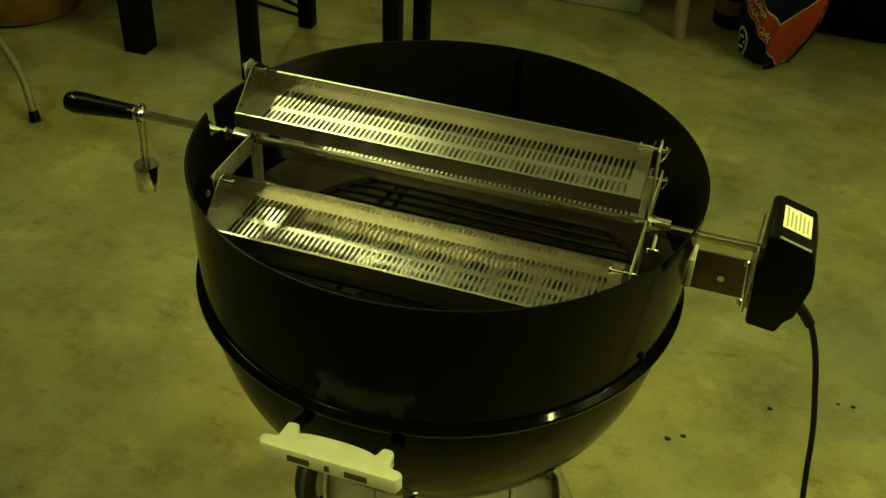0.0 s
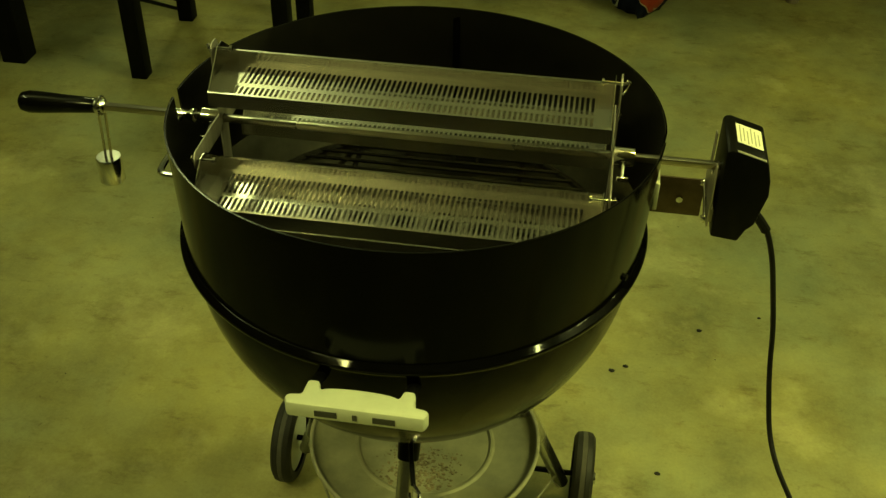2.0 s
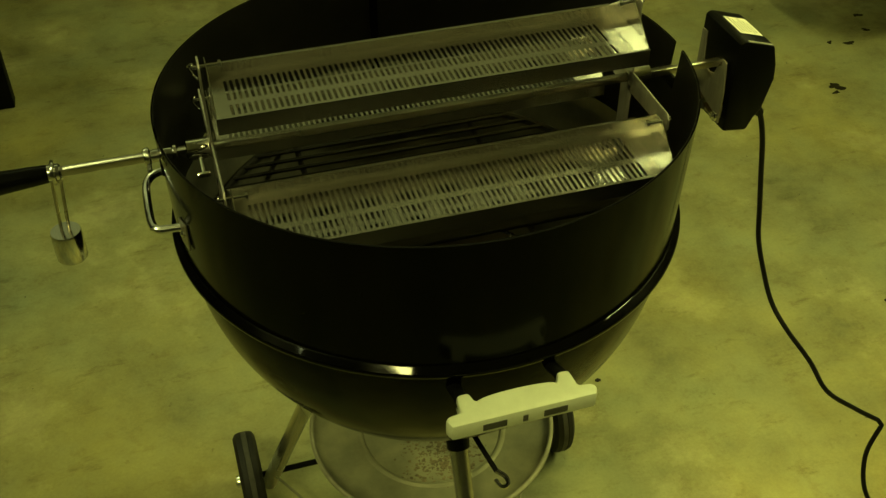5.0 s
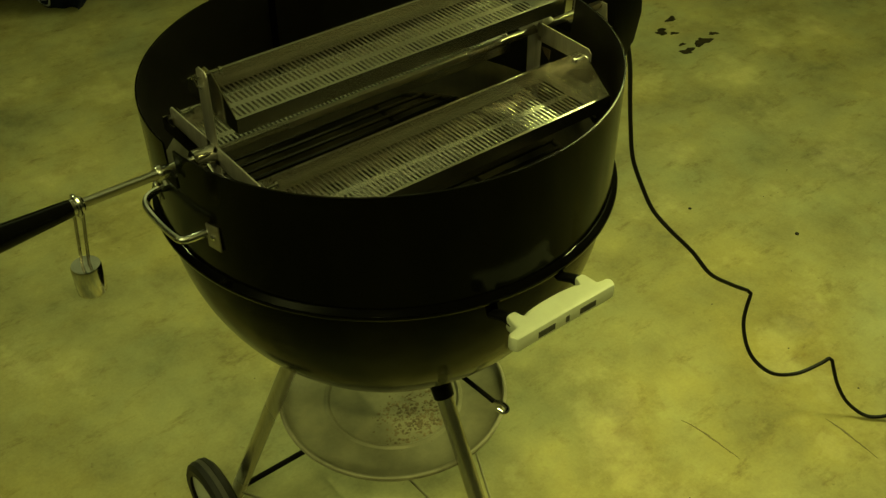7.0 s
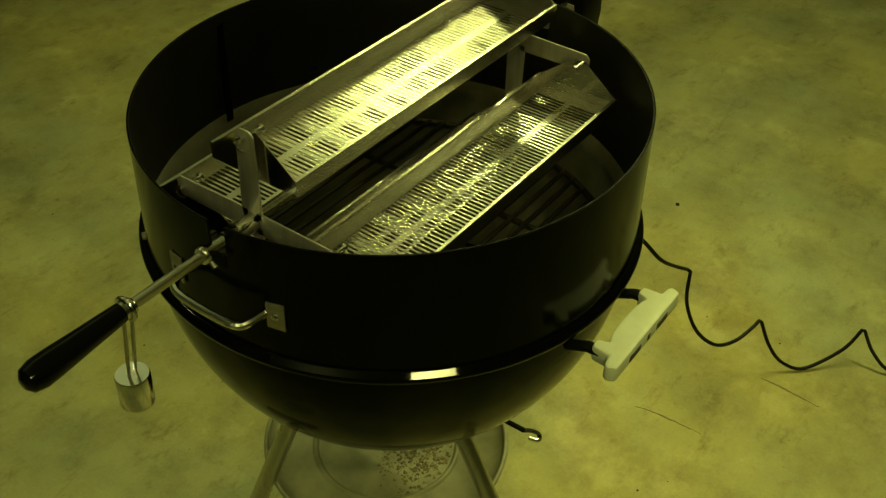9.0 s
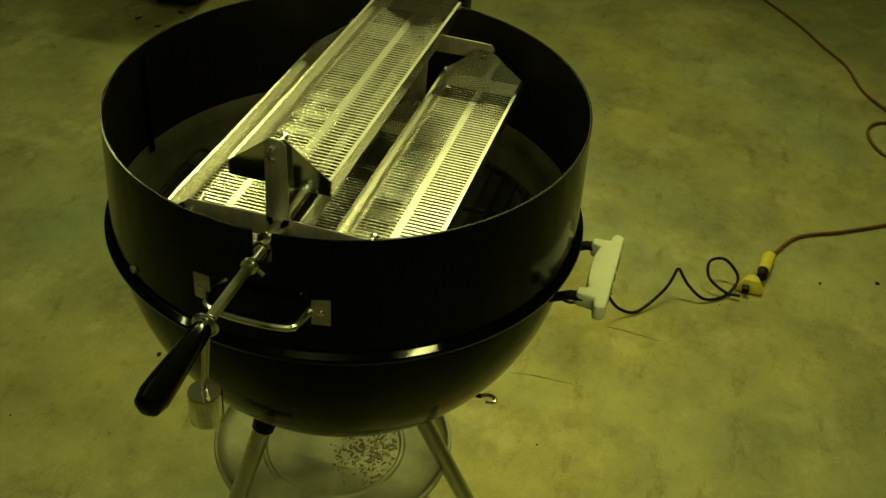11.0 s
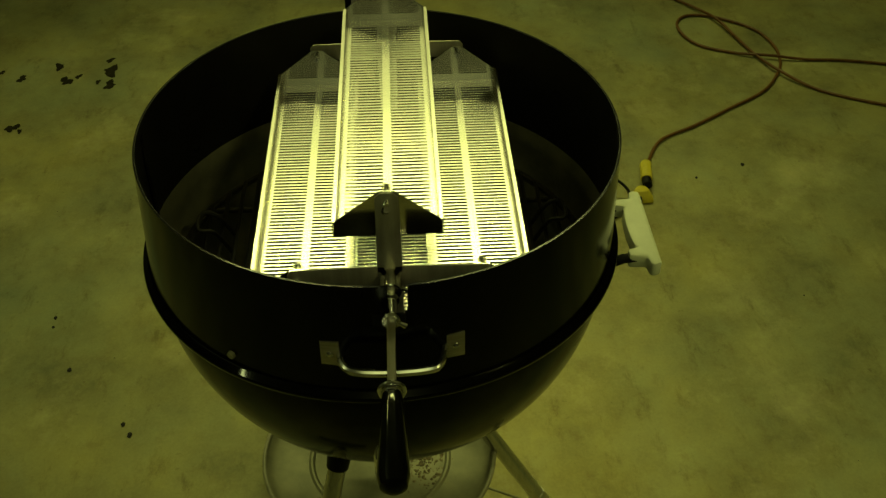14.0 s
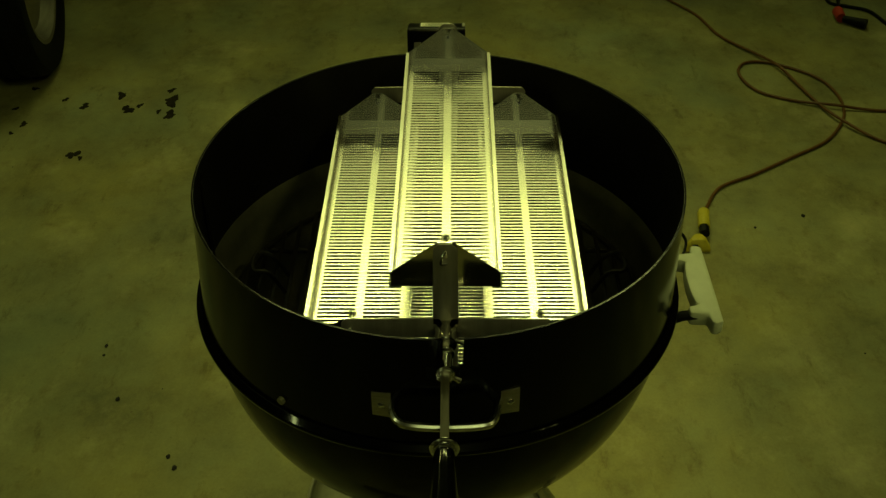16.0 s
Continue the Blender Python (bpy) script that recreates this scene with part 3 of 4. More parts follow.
bmesh.ops.transform(bm, matrix=Matrix.Translation((-0.4, 0, AXIS_Z)) @ pose(0, 0, 0, 0, -2.4, 0) @ Matrix.Translation((0.4, 0, -AXIS_Z)), verts=bm.verts)
grip = part("grip", bm, BAKELITE, spit, "glossy black handle grip")
bm = bmesh.new()
lathe_x(bm, [(-0.389, 0.0), (-0.389, 0.007), (-0.391, 0.0088), (-0.397, 0.0095), (-0.402, 0.0092), (-0.404, 0.0)], (0, AXIS_Z), 24)
part("ferrule", bm, CHROME, grip, "chrome collar")
bm = bmesh.new()
lathe_x(bm, [(-0.307, 0.0), (-0.307, 0.0085), (-0.3045, 0.0100), (-0.3015, 0.0098), (-0.300, 0.0068), (-0.278, 0.0068), (-0.277, 0.0088), (-0.274, 0.0088), (-0.274, 0.0)], (0, AXIS_Z), 20)
part("bushing", bm, CHROME, spit, "chrome bushing riding in the ring's notch")
bm = bmesh.new()
rod(bm, (-0.303, -0.007, AXIS_Z - 0.004), (-0.304, -0.0145, AXIS_Z - 0.008), 0.0022, 0.003, 8)
part("thumb_screw", bm, CHROME, spit)
ARM = 0.095
for sx in (-1, 1):
    bm = bmesh.new()
    lathe_x(bm, [(sx * 0.238, 0.0), (sx * 0.238, 0.0105), (sx * 0.240, 0.0112), (sx * 0.263, 0.0112), (sx * 0.264, 0.0100), (sx * 0.264, 0.0)], (0, AXIS_Z), 24)
    hub = part("hub_sleeve", bm, STEEL_BRIGHT, spit, "steel clamping sleeve")
    bm = bmesh.new()
    rod(bm, (sx * 0.251, -0.009, AXIS_Z - 0.005), (sx * 0.251, -0.026, AXIS_Z - 0.013), 0.0022, 0.0022, 8)
    box(bm, (-0.007, -0.0015, -0.004), (0.007, 0.0015, 0.004), 0.001, Matrix.Translation((sx * 0.251, -0.028, AXIS_Z - 0.014)) @ pose(0, 0, 0, 25))
    part("wing_screw", bm, CHROME, hub)
    for k in range(4):
        turn = pose(0, 0, AXIS_Z, 90 * k)
        bm = bmesh.new()
        slab(bm, [(-0.013, 0.005), (0.013, 0.005), (0.0115, ARM + 0.004), (0.006, ARM + 0.009), (-0.006, ARM + 0.009), (-0.0115, ARM + 0.004)], 0.002,
             turn @ Matrix(((0, 0, 1, sx * 0.2375 - 0.001), (1, 0, 0, 0), (0, 1, 0, 0), (0, 0, 0, 1))), 0.0005)
        part("arm", bm, STEEL_PLATE, spit)

# ---- four slotted trays that hang level from the arm tips ----
TL, TW, DROP, WALL_H, SH = 0.231, 0.0550, 0.047, 0.017, 0.0008
SLOTS, PITCH, SLOT = 68, 0.00628, 0.0033


def tray(at):
    ob = thing("slotted_tray", at, "long stainless rotisserie tray with two rows of slots", "tray", "trays hung on the spit arms")
    y0, z0 = at[1], at[2] - DROP
    bm = bmesh.new()
    bars = [(-TW, -TW + 0.0105), (-0.0045, 0.0045), (TW - 0.0105, TW)]
    for a, b in bars:
        box(bm, (-TL, y0 + a, z0), (TL, y0 + b, z0 + SH))
    x0 = -SLOTS * PITCH / 2
    edges = [(-TL, x0)] + [(x0 + i * PITCH + SLOT, x0 + (i + 1) * PITCH) for i in range(SLOTS)] + [(x0 + SLOTS * PITCH, TL)]
    for xa, xb in edges:
        for ya, yb in ((bars[0][1], bars[1][0]), (bars[1][1], bars[2][0])):
            box(bm, (xa, y0 + ya, z0), (xb, y0 + yb, z0 + SH))
    part("slotted_floor", bm, STEEL, ob, smooth=0)
    for s in (-1, 1):
        bm = bmesh.new()
        y = y0 + s * TW
        slab(bm, [(0, SH), (0.0012, SH), (0.0012, WALL_H - 0.001), (0.004, WALL_H), (0.004, WALL_H + 0.0012), (0, WALL_H + 0.0012)], 2 * TL,
             Matrix(((0, 0, 1, -TL), (-s, 0, 0, y), (0, 1, 0, z0), (0, 0, 0, 1))))
        part("side_wall", bm, STEEL, ob, "bent-up side wall with a folded hem", smooth=20)
        bm = bmesh.new()
        shape = [(-TW + 0.0015, SH), (TW - 0.0015, SH), (TW - 0.0015, WALL_H), (0.007, DROP + 0.006), (-0.007, DROP + 0.006), (-TW + 0.0015, WALL_H)]
        slab(bm, shape, 0.0012, Matrix(((0, 0, 1, s * TL - (0.0012 if s > 0 else 0)), (1, 0, 0, y0), (0, 1, 0, z0), (0, 0, 0, 1))))
        part("end_plate", bm, STEEL_BRIGHT, ob, "pointed end plate", smooth=20)
        bm = bmesh.new()
        z = at[2]
        rod(bm, (s * (TL - 0.016), y0, z), (s * 0.245, y0, z), 0.0021, 0.0021, 8)
        rod(bm, (s * (TL - 0.016), y0, z), (s * (TL - 0.013), y0, z), 0.0045, 0.0045, 8)
        tube(bm, smooth_line([(s * 0.243, y0, z + 0.004), (s * 0.247, y0 + 0.003, z), (s * 0.243, y0 + 0.004, z - 0.011), (s * 0.24, y0 - 0.001, z - 0.013)], 4), 0.0013, 6)
        part("hanging_pin", bm, CHROME, ob, "pin with a wire clip")
    return ob


for k in range(4):
    a = math.pi / 2 * k
    tray((0, ARM * math.sin(a), AXIS_Z + ARM * math.cos(a)))

# ---- counterweight hanging from the spit handle's collar ----
weight = thing("counterweight", (-0.402, 0.0, 0.727), "chromed steel counterweight hanging on two rods", "counterweight")
bm = bmesh.new()
W0 = Vector((-0.4025, 0.004, 0.0))
lathe(bm, [(0, 0.739), (0.0148, 0.739), (0.0162, 0.741), (0.0165, 0.773), (0.0155, 0.776), (0, 0.776)], 32, (W0.x, W0.y))
part("weight_body", bm, CHROME, weight)
for dx in (-0.0075, 0.0075):
    bm = bmesh.new()
    rod(bm, (-0.3965 + dx * 0.6, 0, AXIS_Z - 0.008), (W0.x + dx * 0.5, W0.y, 0.774), 0.0018, 0.0018, 8)
    part("hanger_rod", bm, ROD, weight)
bm = bmesh.new()
tube(bm, [Vector((-0.3965, 0.0112 * math.cos(a), AXIS_Z + 0.0112 * math.sin(a))) for a in [2 * math.pi * k / 24 for k in range(24)]], 0.0022, 8, closed=True)
part("hanger_ring", bm, CHROME, weight)

# ---- rotisserie motor on its bracket ----
motor = thing("rotisserie_motor", (0.385, 0.02, 0.75), "black plastic rotisserie motor with a white rating label", "motor")
MY0, MY1 = -0.024, 0.060
bm = bmesh.new()
side_shape = [(0.363, 0.768), (0.396, 0.764), (0.403, 0.781), (0.411, 0.790), (0.420, 0.832), (0.418, 0.852), (0.411, 0.8775), (0.370, 0.8895), (0.363, 0.887)]
slab(bm, side_shape, MY1 - MY0, Matrix(((1, 0, 0, 0), (0, 0, -1, MY1), (0, 1, 0, 0), (0, 0, 0, 1))), 0.0035)
part("housing", bm, BLACK_PLASTIC, motor, smooth=25)
tilt = math.degrees(math.atan2(0.012, 0.040))
top_face = Matrix.Translation((0.391, 0.020, 0.8835)) @ pose(0, 0, 0, 0, tilt, 0)
bm = bmesh.new()
box(bm, (-0.016, -0.021, 0.0002), (0.016, 0.021, 0.0008), 0, top_face)
label = part("rating_label", bm, PAPER, motor, "white paper rating label", smooth=0)
for i in range(6):
    bm = bmesh.new()
    box(bm, (-0.0125 + i * 0.0046, -0.018 + 0.003 * (i % 2), 0.0009), (-0.0109 + i * 0.0046, 0.018 - 0.004 * (i % 3), 0.0011), 0, top_face)
    part("print_line", bm, INK, label, smooth=0)
bm = bmesh.new()
plate_shape = [(-0.018, 0.778), (0.062, 0.778), (0.062, 0.818), (0.050, 0.826), (0.050, 0.872), (0.040, 0.872), (0.036, 0.832), (0.020, 0.829), (0.010, 0.832), (-0.002, 0.858), (-0.012, 0.858), (-0.018, 0.82)]
slab(bm, plate_shape, 0.002, Matrix(((0, 0, 1, 0.357), (1, 0, 0, 0), (0, 1, 0, 0), (0, 0, 0, 1))), 0.0004)
box(bm, (0.359, -0.014, 0.782), (0.364, 0.055, 0.80), 0.001)
part("mounting_plate", bm, STEEL_PLATE, motor, "cut-out steel mounting plate")
bm = bmesh.new()
box(bm, (0.290, 0.053, 0.742), (0.3575, 0.056, 0.797), 0.0008)
box(bm, (0.2875, 0.02, 0.735), (0.2905, 0.056, 0.797), 0.0008)
bracket = part("bracket", bm, BRACKET, motor, "brown steel bracket plate")
bm = bmesh.new()
rod(bm, (0.329, 0.0535, 0.768), (0.329, 0.047, 0.768), 0.0045, 0.0045, 6)
part("bolt", bm, CHROME, bracket)
bm = bmesh.new()
box(bm, (0.291, -0.012, 0.79), (0.297, 0.020, 0.828), 0.001)
part("clip", bm, CREAM, bracket, "pale clip at the ring")
# a riveted link on the plate, a dark inlay beside it for an oval hole's shade and a pale strip painted as the highlight
# along the housing's edge
bm = bmesh.new()
link_a, link_b = Vector((0.3548, 0.042, 0.800)), Vector((0.3548, -0.012, 0.786))
for k in range(2):
    q = (link_a, link_b)[k]
    rod(bm, q, q - Vector((0.002, 0, 0)), 0.0065, 0.0065, 16)
    rod(bm, q - Vector((0.002, 0, 0)), q - Vector((0.005, 0, 0)), 0.0035, 0.003, 10)
d = (link_b - link_a).normalized()
n_ = Vector((0, -d.z, d.y)) * 0.0042
ring_pts = [link_a + n_, link_b + n_, link_b - n_, link_a - n_]
lo_v = [bm.verts.new(q) for q in ring_pts]
hi_v = [bm.verts.new(q - Vector((0.0016, 0, 0))) for q in ring_pts]
for k in range(4):
    bm.faces.new((lo_v[k], lo_v[(k + 1) % 4], hi_v[(k + 1) % 4], hi_v[k]))
bm.faces.new(lo_v)
bm.faces.new(hi_v)
part("link", bm, CHROME, motor, "small riveted steel link")
bm = bmesh.new()
slab(bm, [(0.020 + 0.007 * math.cos(a), 0.785 + 0.0095 * math.sin(a)) for a in [2 * math.pi * k / 20 for k in range(20)]], 0.0006, Matrix(((0, 0, 1, 0.3562), (1, 0, 0, 0), (0, 1, 0, 0), (0, 0, 0, 1))))
part("hole_shade", bm, RECESS_SHADE, motor, "dark oval inlay standing for a shaded hole in the plate", smooth=0)
# the bevel's highlight, painted as a thin grey strip
bm = bmesh.new()
box(bm, (-0.017, -0.0432, -0.0004), (0.018, -0.0395, 0.0005), 0, top_face)
part("edge_highlight_strip", bm, EDGE_HIGHLIGHT, motor, "grey strip painted as the highlight along the edge", smooth=0)

# ---- the motor's black cord down to the floor, kinked where it was folded ----
cord = thing("power_cord", (0.981, -0.585, 0.0), "thin black power cord running from the motor to the floor", "cord")
bm = bmesh.new()
line = smooth_line([(0.418, 0.006, 0.782), (0.434, 0.008, 0.762), (0.449, 0.011, 0.72), (0.463, 0.015, 0.66), (0.475, 0.016, 0.60), (0.482, 0.010, 0.545), (0.487, -0.008, 0.505), (0.495, -0.035, 0.46), (0.508, -0.066, 0.43), (0.535, -0.1, 0.39), (0.556, -0.129, 0.35), (0.609, -0.139, 0.305), (0.654, -0.147, 0.272)], 8)
line += smooth_line([(0.658, -0.153, 0.266), (0.637, -0.165, 0.215), (0.632, -0.196, 0.165), (0.661, -0.228, 0.125), (0.714, -0.248, 0.105), (0.763, -0.261, 0.108), (0.787, -0.266, 0.114)], 8)
line += smooth_line([(0.793, -0.270, 0.108), (0.794, -0.296, 0.06), (0.809, -0.325, 0.02), (0.835, -0.365, 0.006), (0.905, -0.412, 0.03), (0.946, -0.429, 0.062)], 8)
line += smooth_line([(0.953, -0.434, 0.058), (0.936, -0.463, 0.03), (0.930, -0.504, 0.008), (0.966, -0.549, 0.006), (1.022, -0.570, 0.02), (1.048, -0.534, 0.045), (1.022, -0.499, 0.05), (0.986, -0.504, 0.03), (0.969, -0.544, 0.012), (0.969, -0.580, 0.01)], 8)
tube(bm, line, 0.0036, 8)
part("cord_sheath", bm, CORD, cord)
bm = bmesh.new()
tube(bm, [Vector((0.414, 0.006, 0.788)), Vector((0.424, 0.007, 0.776)), Vector((0.433, 0.008, 0.763))], 0.006, 10)
part("strain_relief", bm, CORD, cord)

# ---- orange extension cord with yellow ends ----
ext = thing("extension_cord", (1.115, -0.631, 0.0), "long orange extension cord looped on the concrete floor", "extension cord")
bm = bmesh.new()
line = smooth_line([(1.126, -0.633, 0.018), (1.184, -0.655, 0.006), (1.273, -0.706, 0.005), (1.337, -0.811, 0.005), (1.417, -0.926, 0.005), (1.508, -1.052, 0.005), (1.619, -1.129, 0.005), (1.697, -1.154, 0.006), (1.776, -1.158, 0.006), (1.864, -1.136, 0.006), (1.930, -1.080, 0.006),
                    (1.981, -0.998, 0.006), (1.980, -0.930, 0.006), (1.927, -0.895, 0.006), (1.849, -0.900, 0.006), (1.782, -0.938, 0.006), (1.732, -1.030, 0.006), (1.699, -1.118, 0.013), (1.678, -1.232, 0.006), (1.660, -1.377, 0.005), (1.561, -1.707, 0.005)], 8)
tube(bm, line, 0.0045, 8)
part("cord_run", bm, ORANGE, ext)
bm = bmesh.new()
line = smooth_line([(2.842, -0.514, 0.005), (2.636, -0.666, 0.005), (2.471, -0.759, 0.005), (2.337, -0.838, 0.005), (2.172, -0.887, 0.005), (2.038, -0.973, 0.009), (1.945, -1.023, 0.013), (1.821, -1.058, 0.008), (1.707, -1.087, 0.008), (1.603, -1.127, 0.013), (1.501, -1.213, 0.005), (1.410, -1.372, 0.005), (1.330, -1.579, 0.005)], 8)
tube(bm, line, 0.0045, 8)
part("cord_run", bm, ORANGE, ext)
bm = bmesh.new()
tube(bm, [Vector((1.079, -0.626, 0.017)), Vector((1.089, -0.628, 0.017)), Vector((1.124, -0.633, 0.017)), Vector((1.138, -0.635, 0.016)), Vector((1.152, -0.640, 0.012))], 0.015, 10, flat=0.013)
part("socket_end", bm, YELLOW, ext, "yellow socket end")
bm = bmesh.new()
tube(bm, [Vector((1.053, -0.623, 0.016)), Vector((1.080, -0.626, 0.016))], 0.0125, 10, flat=0.012)
part("socket_band", bm, CORD, ext, "black band")
adapter = thing("plug_adapter", (1.011, -0.619, 0), "bright yellow three-way plug adapter lying on the floor", "plug")
bm = bmesh.new()
foot = [(0.998, -0.566), (0.997, -0.597), (0.998, -0.628), (1.018, -0.631), (1.042, -0.619), (1.047, -0.602), (1.040, -0.586), (1.018, -0.570)]
centre = Vector((1.028, -0.602, 0))
rows = []
for z, f in ((0.002, 1.0), (0.009, 1.0), (0.024, 0.66), (0.029, 0.56)):
    rows.append([bm.verts.new((centre.x + (x - centre.x) * f, centre.y + (y - centre.y) * f, z)) for x, y in foot])
for a, b in zip(rows, rows[1:]):
    for k in range(8):
        bm.faces.new((a[k], a[(k + 1) % 8], b[(k + 1) % 8], b[k]))
bm.faces.new(rows[0])
bm.faces.new(rows[-1])
bmesh.ops.bevel(bm, geom=bm.edges[:], offset=0.0018, segments=1, affect="EDGES")
part("adapter_body", bm, YELLOW, adapter)
bm = bmesh.new()
box(bm, (0.987, -0.598, 0.006), (1.005, -0.582, 0.02), 0.002)
part("cord_plug", bm, CORD, adapter, "black plug pushed in")
cord_b = thing("black_extension_cord", (2.284, -1.345, 0), "black cord with a red plug lying on the floor", "cord")
bm = bmesh.new()
tube(bm, smooth_line([(2.699, -1.290, 0.006), (2.544, -1.324, 0.006), (2.434, -1.322, 0.006), (2.399, -1.378, 0.006), (2.358, -1.440, 0.006), (2.234, -1.474, 0.006), (2.100, -1.550, 0.006), (2.031, -1.798, 0.006)], 6), 0.006, 8)
tube(bm, smooth_line([(2.513, -1.359, 0.01), (2.430, -1.350, 0.016), (2.336, -1.320, 0.008)], 6), 0.006, 8)
part("cord_run", bm, CORD, cord_b)
bm = bmesh.new()
rod(bm, (2.336, -1.320, 0.018), (2.278, -1.316, 0.018), 0.018, 0.016, 14)
part("red_end", bm, RED, cord_b, "red socket end")
bm = bmesh.new()
rod(bm, (2.278, -1.322, 0.017), (2.233, -1.386, 0.017), 0.011, 0.017, 14)
part("plug", bm, CORD, cord_b)

# ---- things standing along the back of the garage ----


def dark_table(name, legs, top, height, width, label, category):
    x0, y0, x1, y1 = top
    ob = thing(name, ((x0 + x1) / 2, (y0 + y1) / 2, 0), label, category)
    bm = bmesh.new()
    box(bm, (x0, y0, height - 0.03), (x1, y1, height), 0.006)
    part("tabletop", bm, DARK_LEG, ob)
    for x, y in legs:
        bm = bmesh.new()
        w = width / 2
        box(bm, (x - w, y - w, 0), (x + w, y + w, height - 0.028), 0.004)
        part("leg", bm, DARK_LEG, ob)
    return ob


TUB = (-2.05, 1.72)
stool = dark_table("side_table", ((-1.107, 1.551), (-0.677, 1.611), (-1.107, 1.946), (-0.722, 1.991)), (-1.162, 1.506, -0.632, 2.036), 0.62, 0.048, "dark metal side table with slim square legs", "table")
for a, b in (((-1.112, 1.566, 0.245), (-1.132, 1.93, 0.04)), ((-1.107, 1.566, 0.30), (-1.127, 1.93, 0.07)), ((-1.082, 1.946, 0.17), (-0.742, 1.986, 0.17)), ((-0.702, 1.626, 0.45), (-0.722, 1.976, 0.45))):
    bm = bmesh.new()
    rod(bm, a, b, 0.006, 0.006, 8)
    part("stretcher", bm, DARK_LEG, stool)
# the unseen top is run far back to keep light off the floor below
dark_table("workbench", ((-1.515, 1.59), (-2.586, 1.603), (-1.511, 2.343), (-2.586, 2.95), (-0.836, 2.343)), (-2.686, 1.543, -1.436, 3.05), 0.80, 0.075, "dark heavy workbench with thick square legs", "workbench")
bm = bmesh.new()
lathe(bm, [(0.0, 0.0), (0.17, 0.0), (0.20, 0.015), (0.235, 0.10), (0.25, 0.22), (0.252, 0.30), (0.244, 0.304), (0.24, 0.22), (0.22, 0.10), (0.18, 0.02), (0.0, 0.012)], 48, TUB)
tagged(part("round_tub", bm, BROWN_TUB), "stained brown round tub standing under the workbench", "tub")
chair = thing("folding_chair", (-1.666, 1.128, 0), "folding chair with bent chrome tube legs", "chair")
bm = bmesh.new()
tube(bm, smooth_line([(-1.544, 1.092, 0.012), (-1.566, 1.113, 0.045), (-1.606, 1.146, 0.105), (-1.676, 1.173, 0.18), (-1.816, 1.208, 0.30), (-1.966, 1.248, 0.43)], 6), 0.011, 12)
leg = part("tube_leg", bm, GALVANISED, chair)
bm = bmesh.new()
rod(bm, (-1.542, 1.090, 0.0), (-1.550, 1.098, 0.028), 0.016, 0.0135, 14)
part("rubber_foot", bm, BLACK_PLASTIC, leg)
bm = bmesh.new()
tube(bm, smooth_line([(-1.756, 0.728, 0.012), (-1.776, 0.748, 0.045), (-1.816, 0.778, 0.105), (-1.886, 0.808, 0.18), (-2.006, 0.848, 0.30), (-2.096, 0.888, 0.43)], 6), 0.011, 12)
leg = part("tube_leg", bm, GALVANISED, chair)
bm = bmesh.new()
rod(bm, (-1.754, 0.726, 0.0), (-1.762, 0.734, 0.028), 0.016, 0.0135, 14)
part("rubber_foot", bm, BLACK_PLASTIC, leg)
bm = bmesh.new()
box(bm, (-2.35, 0.80, 0.425), (-1.90, 1.30, 0.455), 0.012)
part("seat", bm, DARK_LEG, chair)
for x, y in ((-2.3, 0.85), (-2.3, 1.25)):
    bm = bmesh.new()
    tube(bm, [Vector((x, y, 0.0)), Vector((x + 0.05, y, 0.43))], 0.011, 12)
    part("tube_leg", bm, GALVANISED, chair)

freezer = thing("white_chest", (-0.3, 2.7, 0), "low white enamelled chest standing against the back wall", "chest")
bm = bmesh.new()
box(bm, (-0.96, 2.474, 0.0), (-0.093, 3.08, 0.80), 0.01)
part("cabinet", bm, PANEL, freezer)
bm = bmesh.new()
box(bm, (-0.965, 2.468, 0.802), (-0.088, 3.085, 0.86), 0.012)
part("lid", bm, PANEL, freezer)
bench = thing("wooden_bench", (0.35, 2.6, 0), "plain wooden bench with round legs by the back wall", "bench")
bm = bmesh.new()
box(bm, (-0.01, 2.266, 0.42), (1.14, 3.02, 0.46), 0.006)
part("seat", bm, WOOD_POST, bench)
for x, y in ((0.052, 2.351), (0.87, 2.46), (0.052, 2.95), (0.87, 2.97)):
    bm = bmesh.new()
    rod(bm, (x + 0.008, y, 0), (x - 0.01, y, 0.422), 0.022, 0.024, 20)
    part("leg", bm, WOOD_POST, bench)
# black box added in place of the deep shade below the bench
trunk = thing("bench_shade_box", (1.1, 2.8, 0), "low black box standing in for the shade under the wooden bench", "trunk")
bm = bmesh.new()
box(bm, (0.49, 2.57, 0.0), (1.75, 3.05, 0.30), 0.01)
part("shade_box_body", bm, DARK_LEG, trunk)
bm = bmesh.new()
box(bm, (0.48, 2.56, 0.302), (1.76, 3.06, 0.36), 0.012)
part("lid", bm, DARK_LEG, trunk)
can = thing("dark_canister", (0.24, 2.48, 0), "dark metal canister behind the charcoal bag", "canister")
bm = bmesh.new()
lathe(bm, [(0, 0), (0.06, 0), (0.065, 0.006), (0.065, 0.17), (0.055, 0.185), (0, 0.187)], 28, (0.215, 2.54))
part("can_body", bm, NAVY, can)
bm = bmesh.new()
lathe(bm, [(0.0655, 0.05), (0.067, 0.052), (0.067, 0.10), (0.0655, 0.102)], 28, (0.215, 2.54))
part("can_band", bm, BROWN_TUB, can, "faded brown paper band")

# the charcoal bag: a slumped paper sack with a red chevron
bag = thing("charcoal_bag", (0.40, 2.3, 0), "navy paper charcoal sack with a red chevron", "bag")
BAG_M = Matrix.Translation((0.381, 2.305, 0)) @ pose(0, 0, 0, 0, 0, -22)


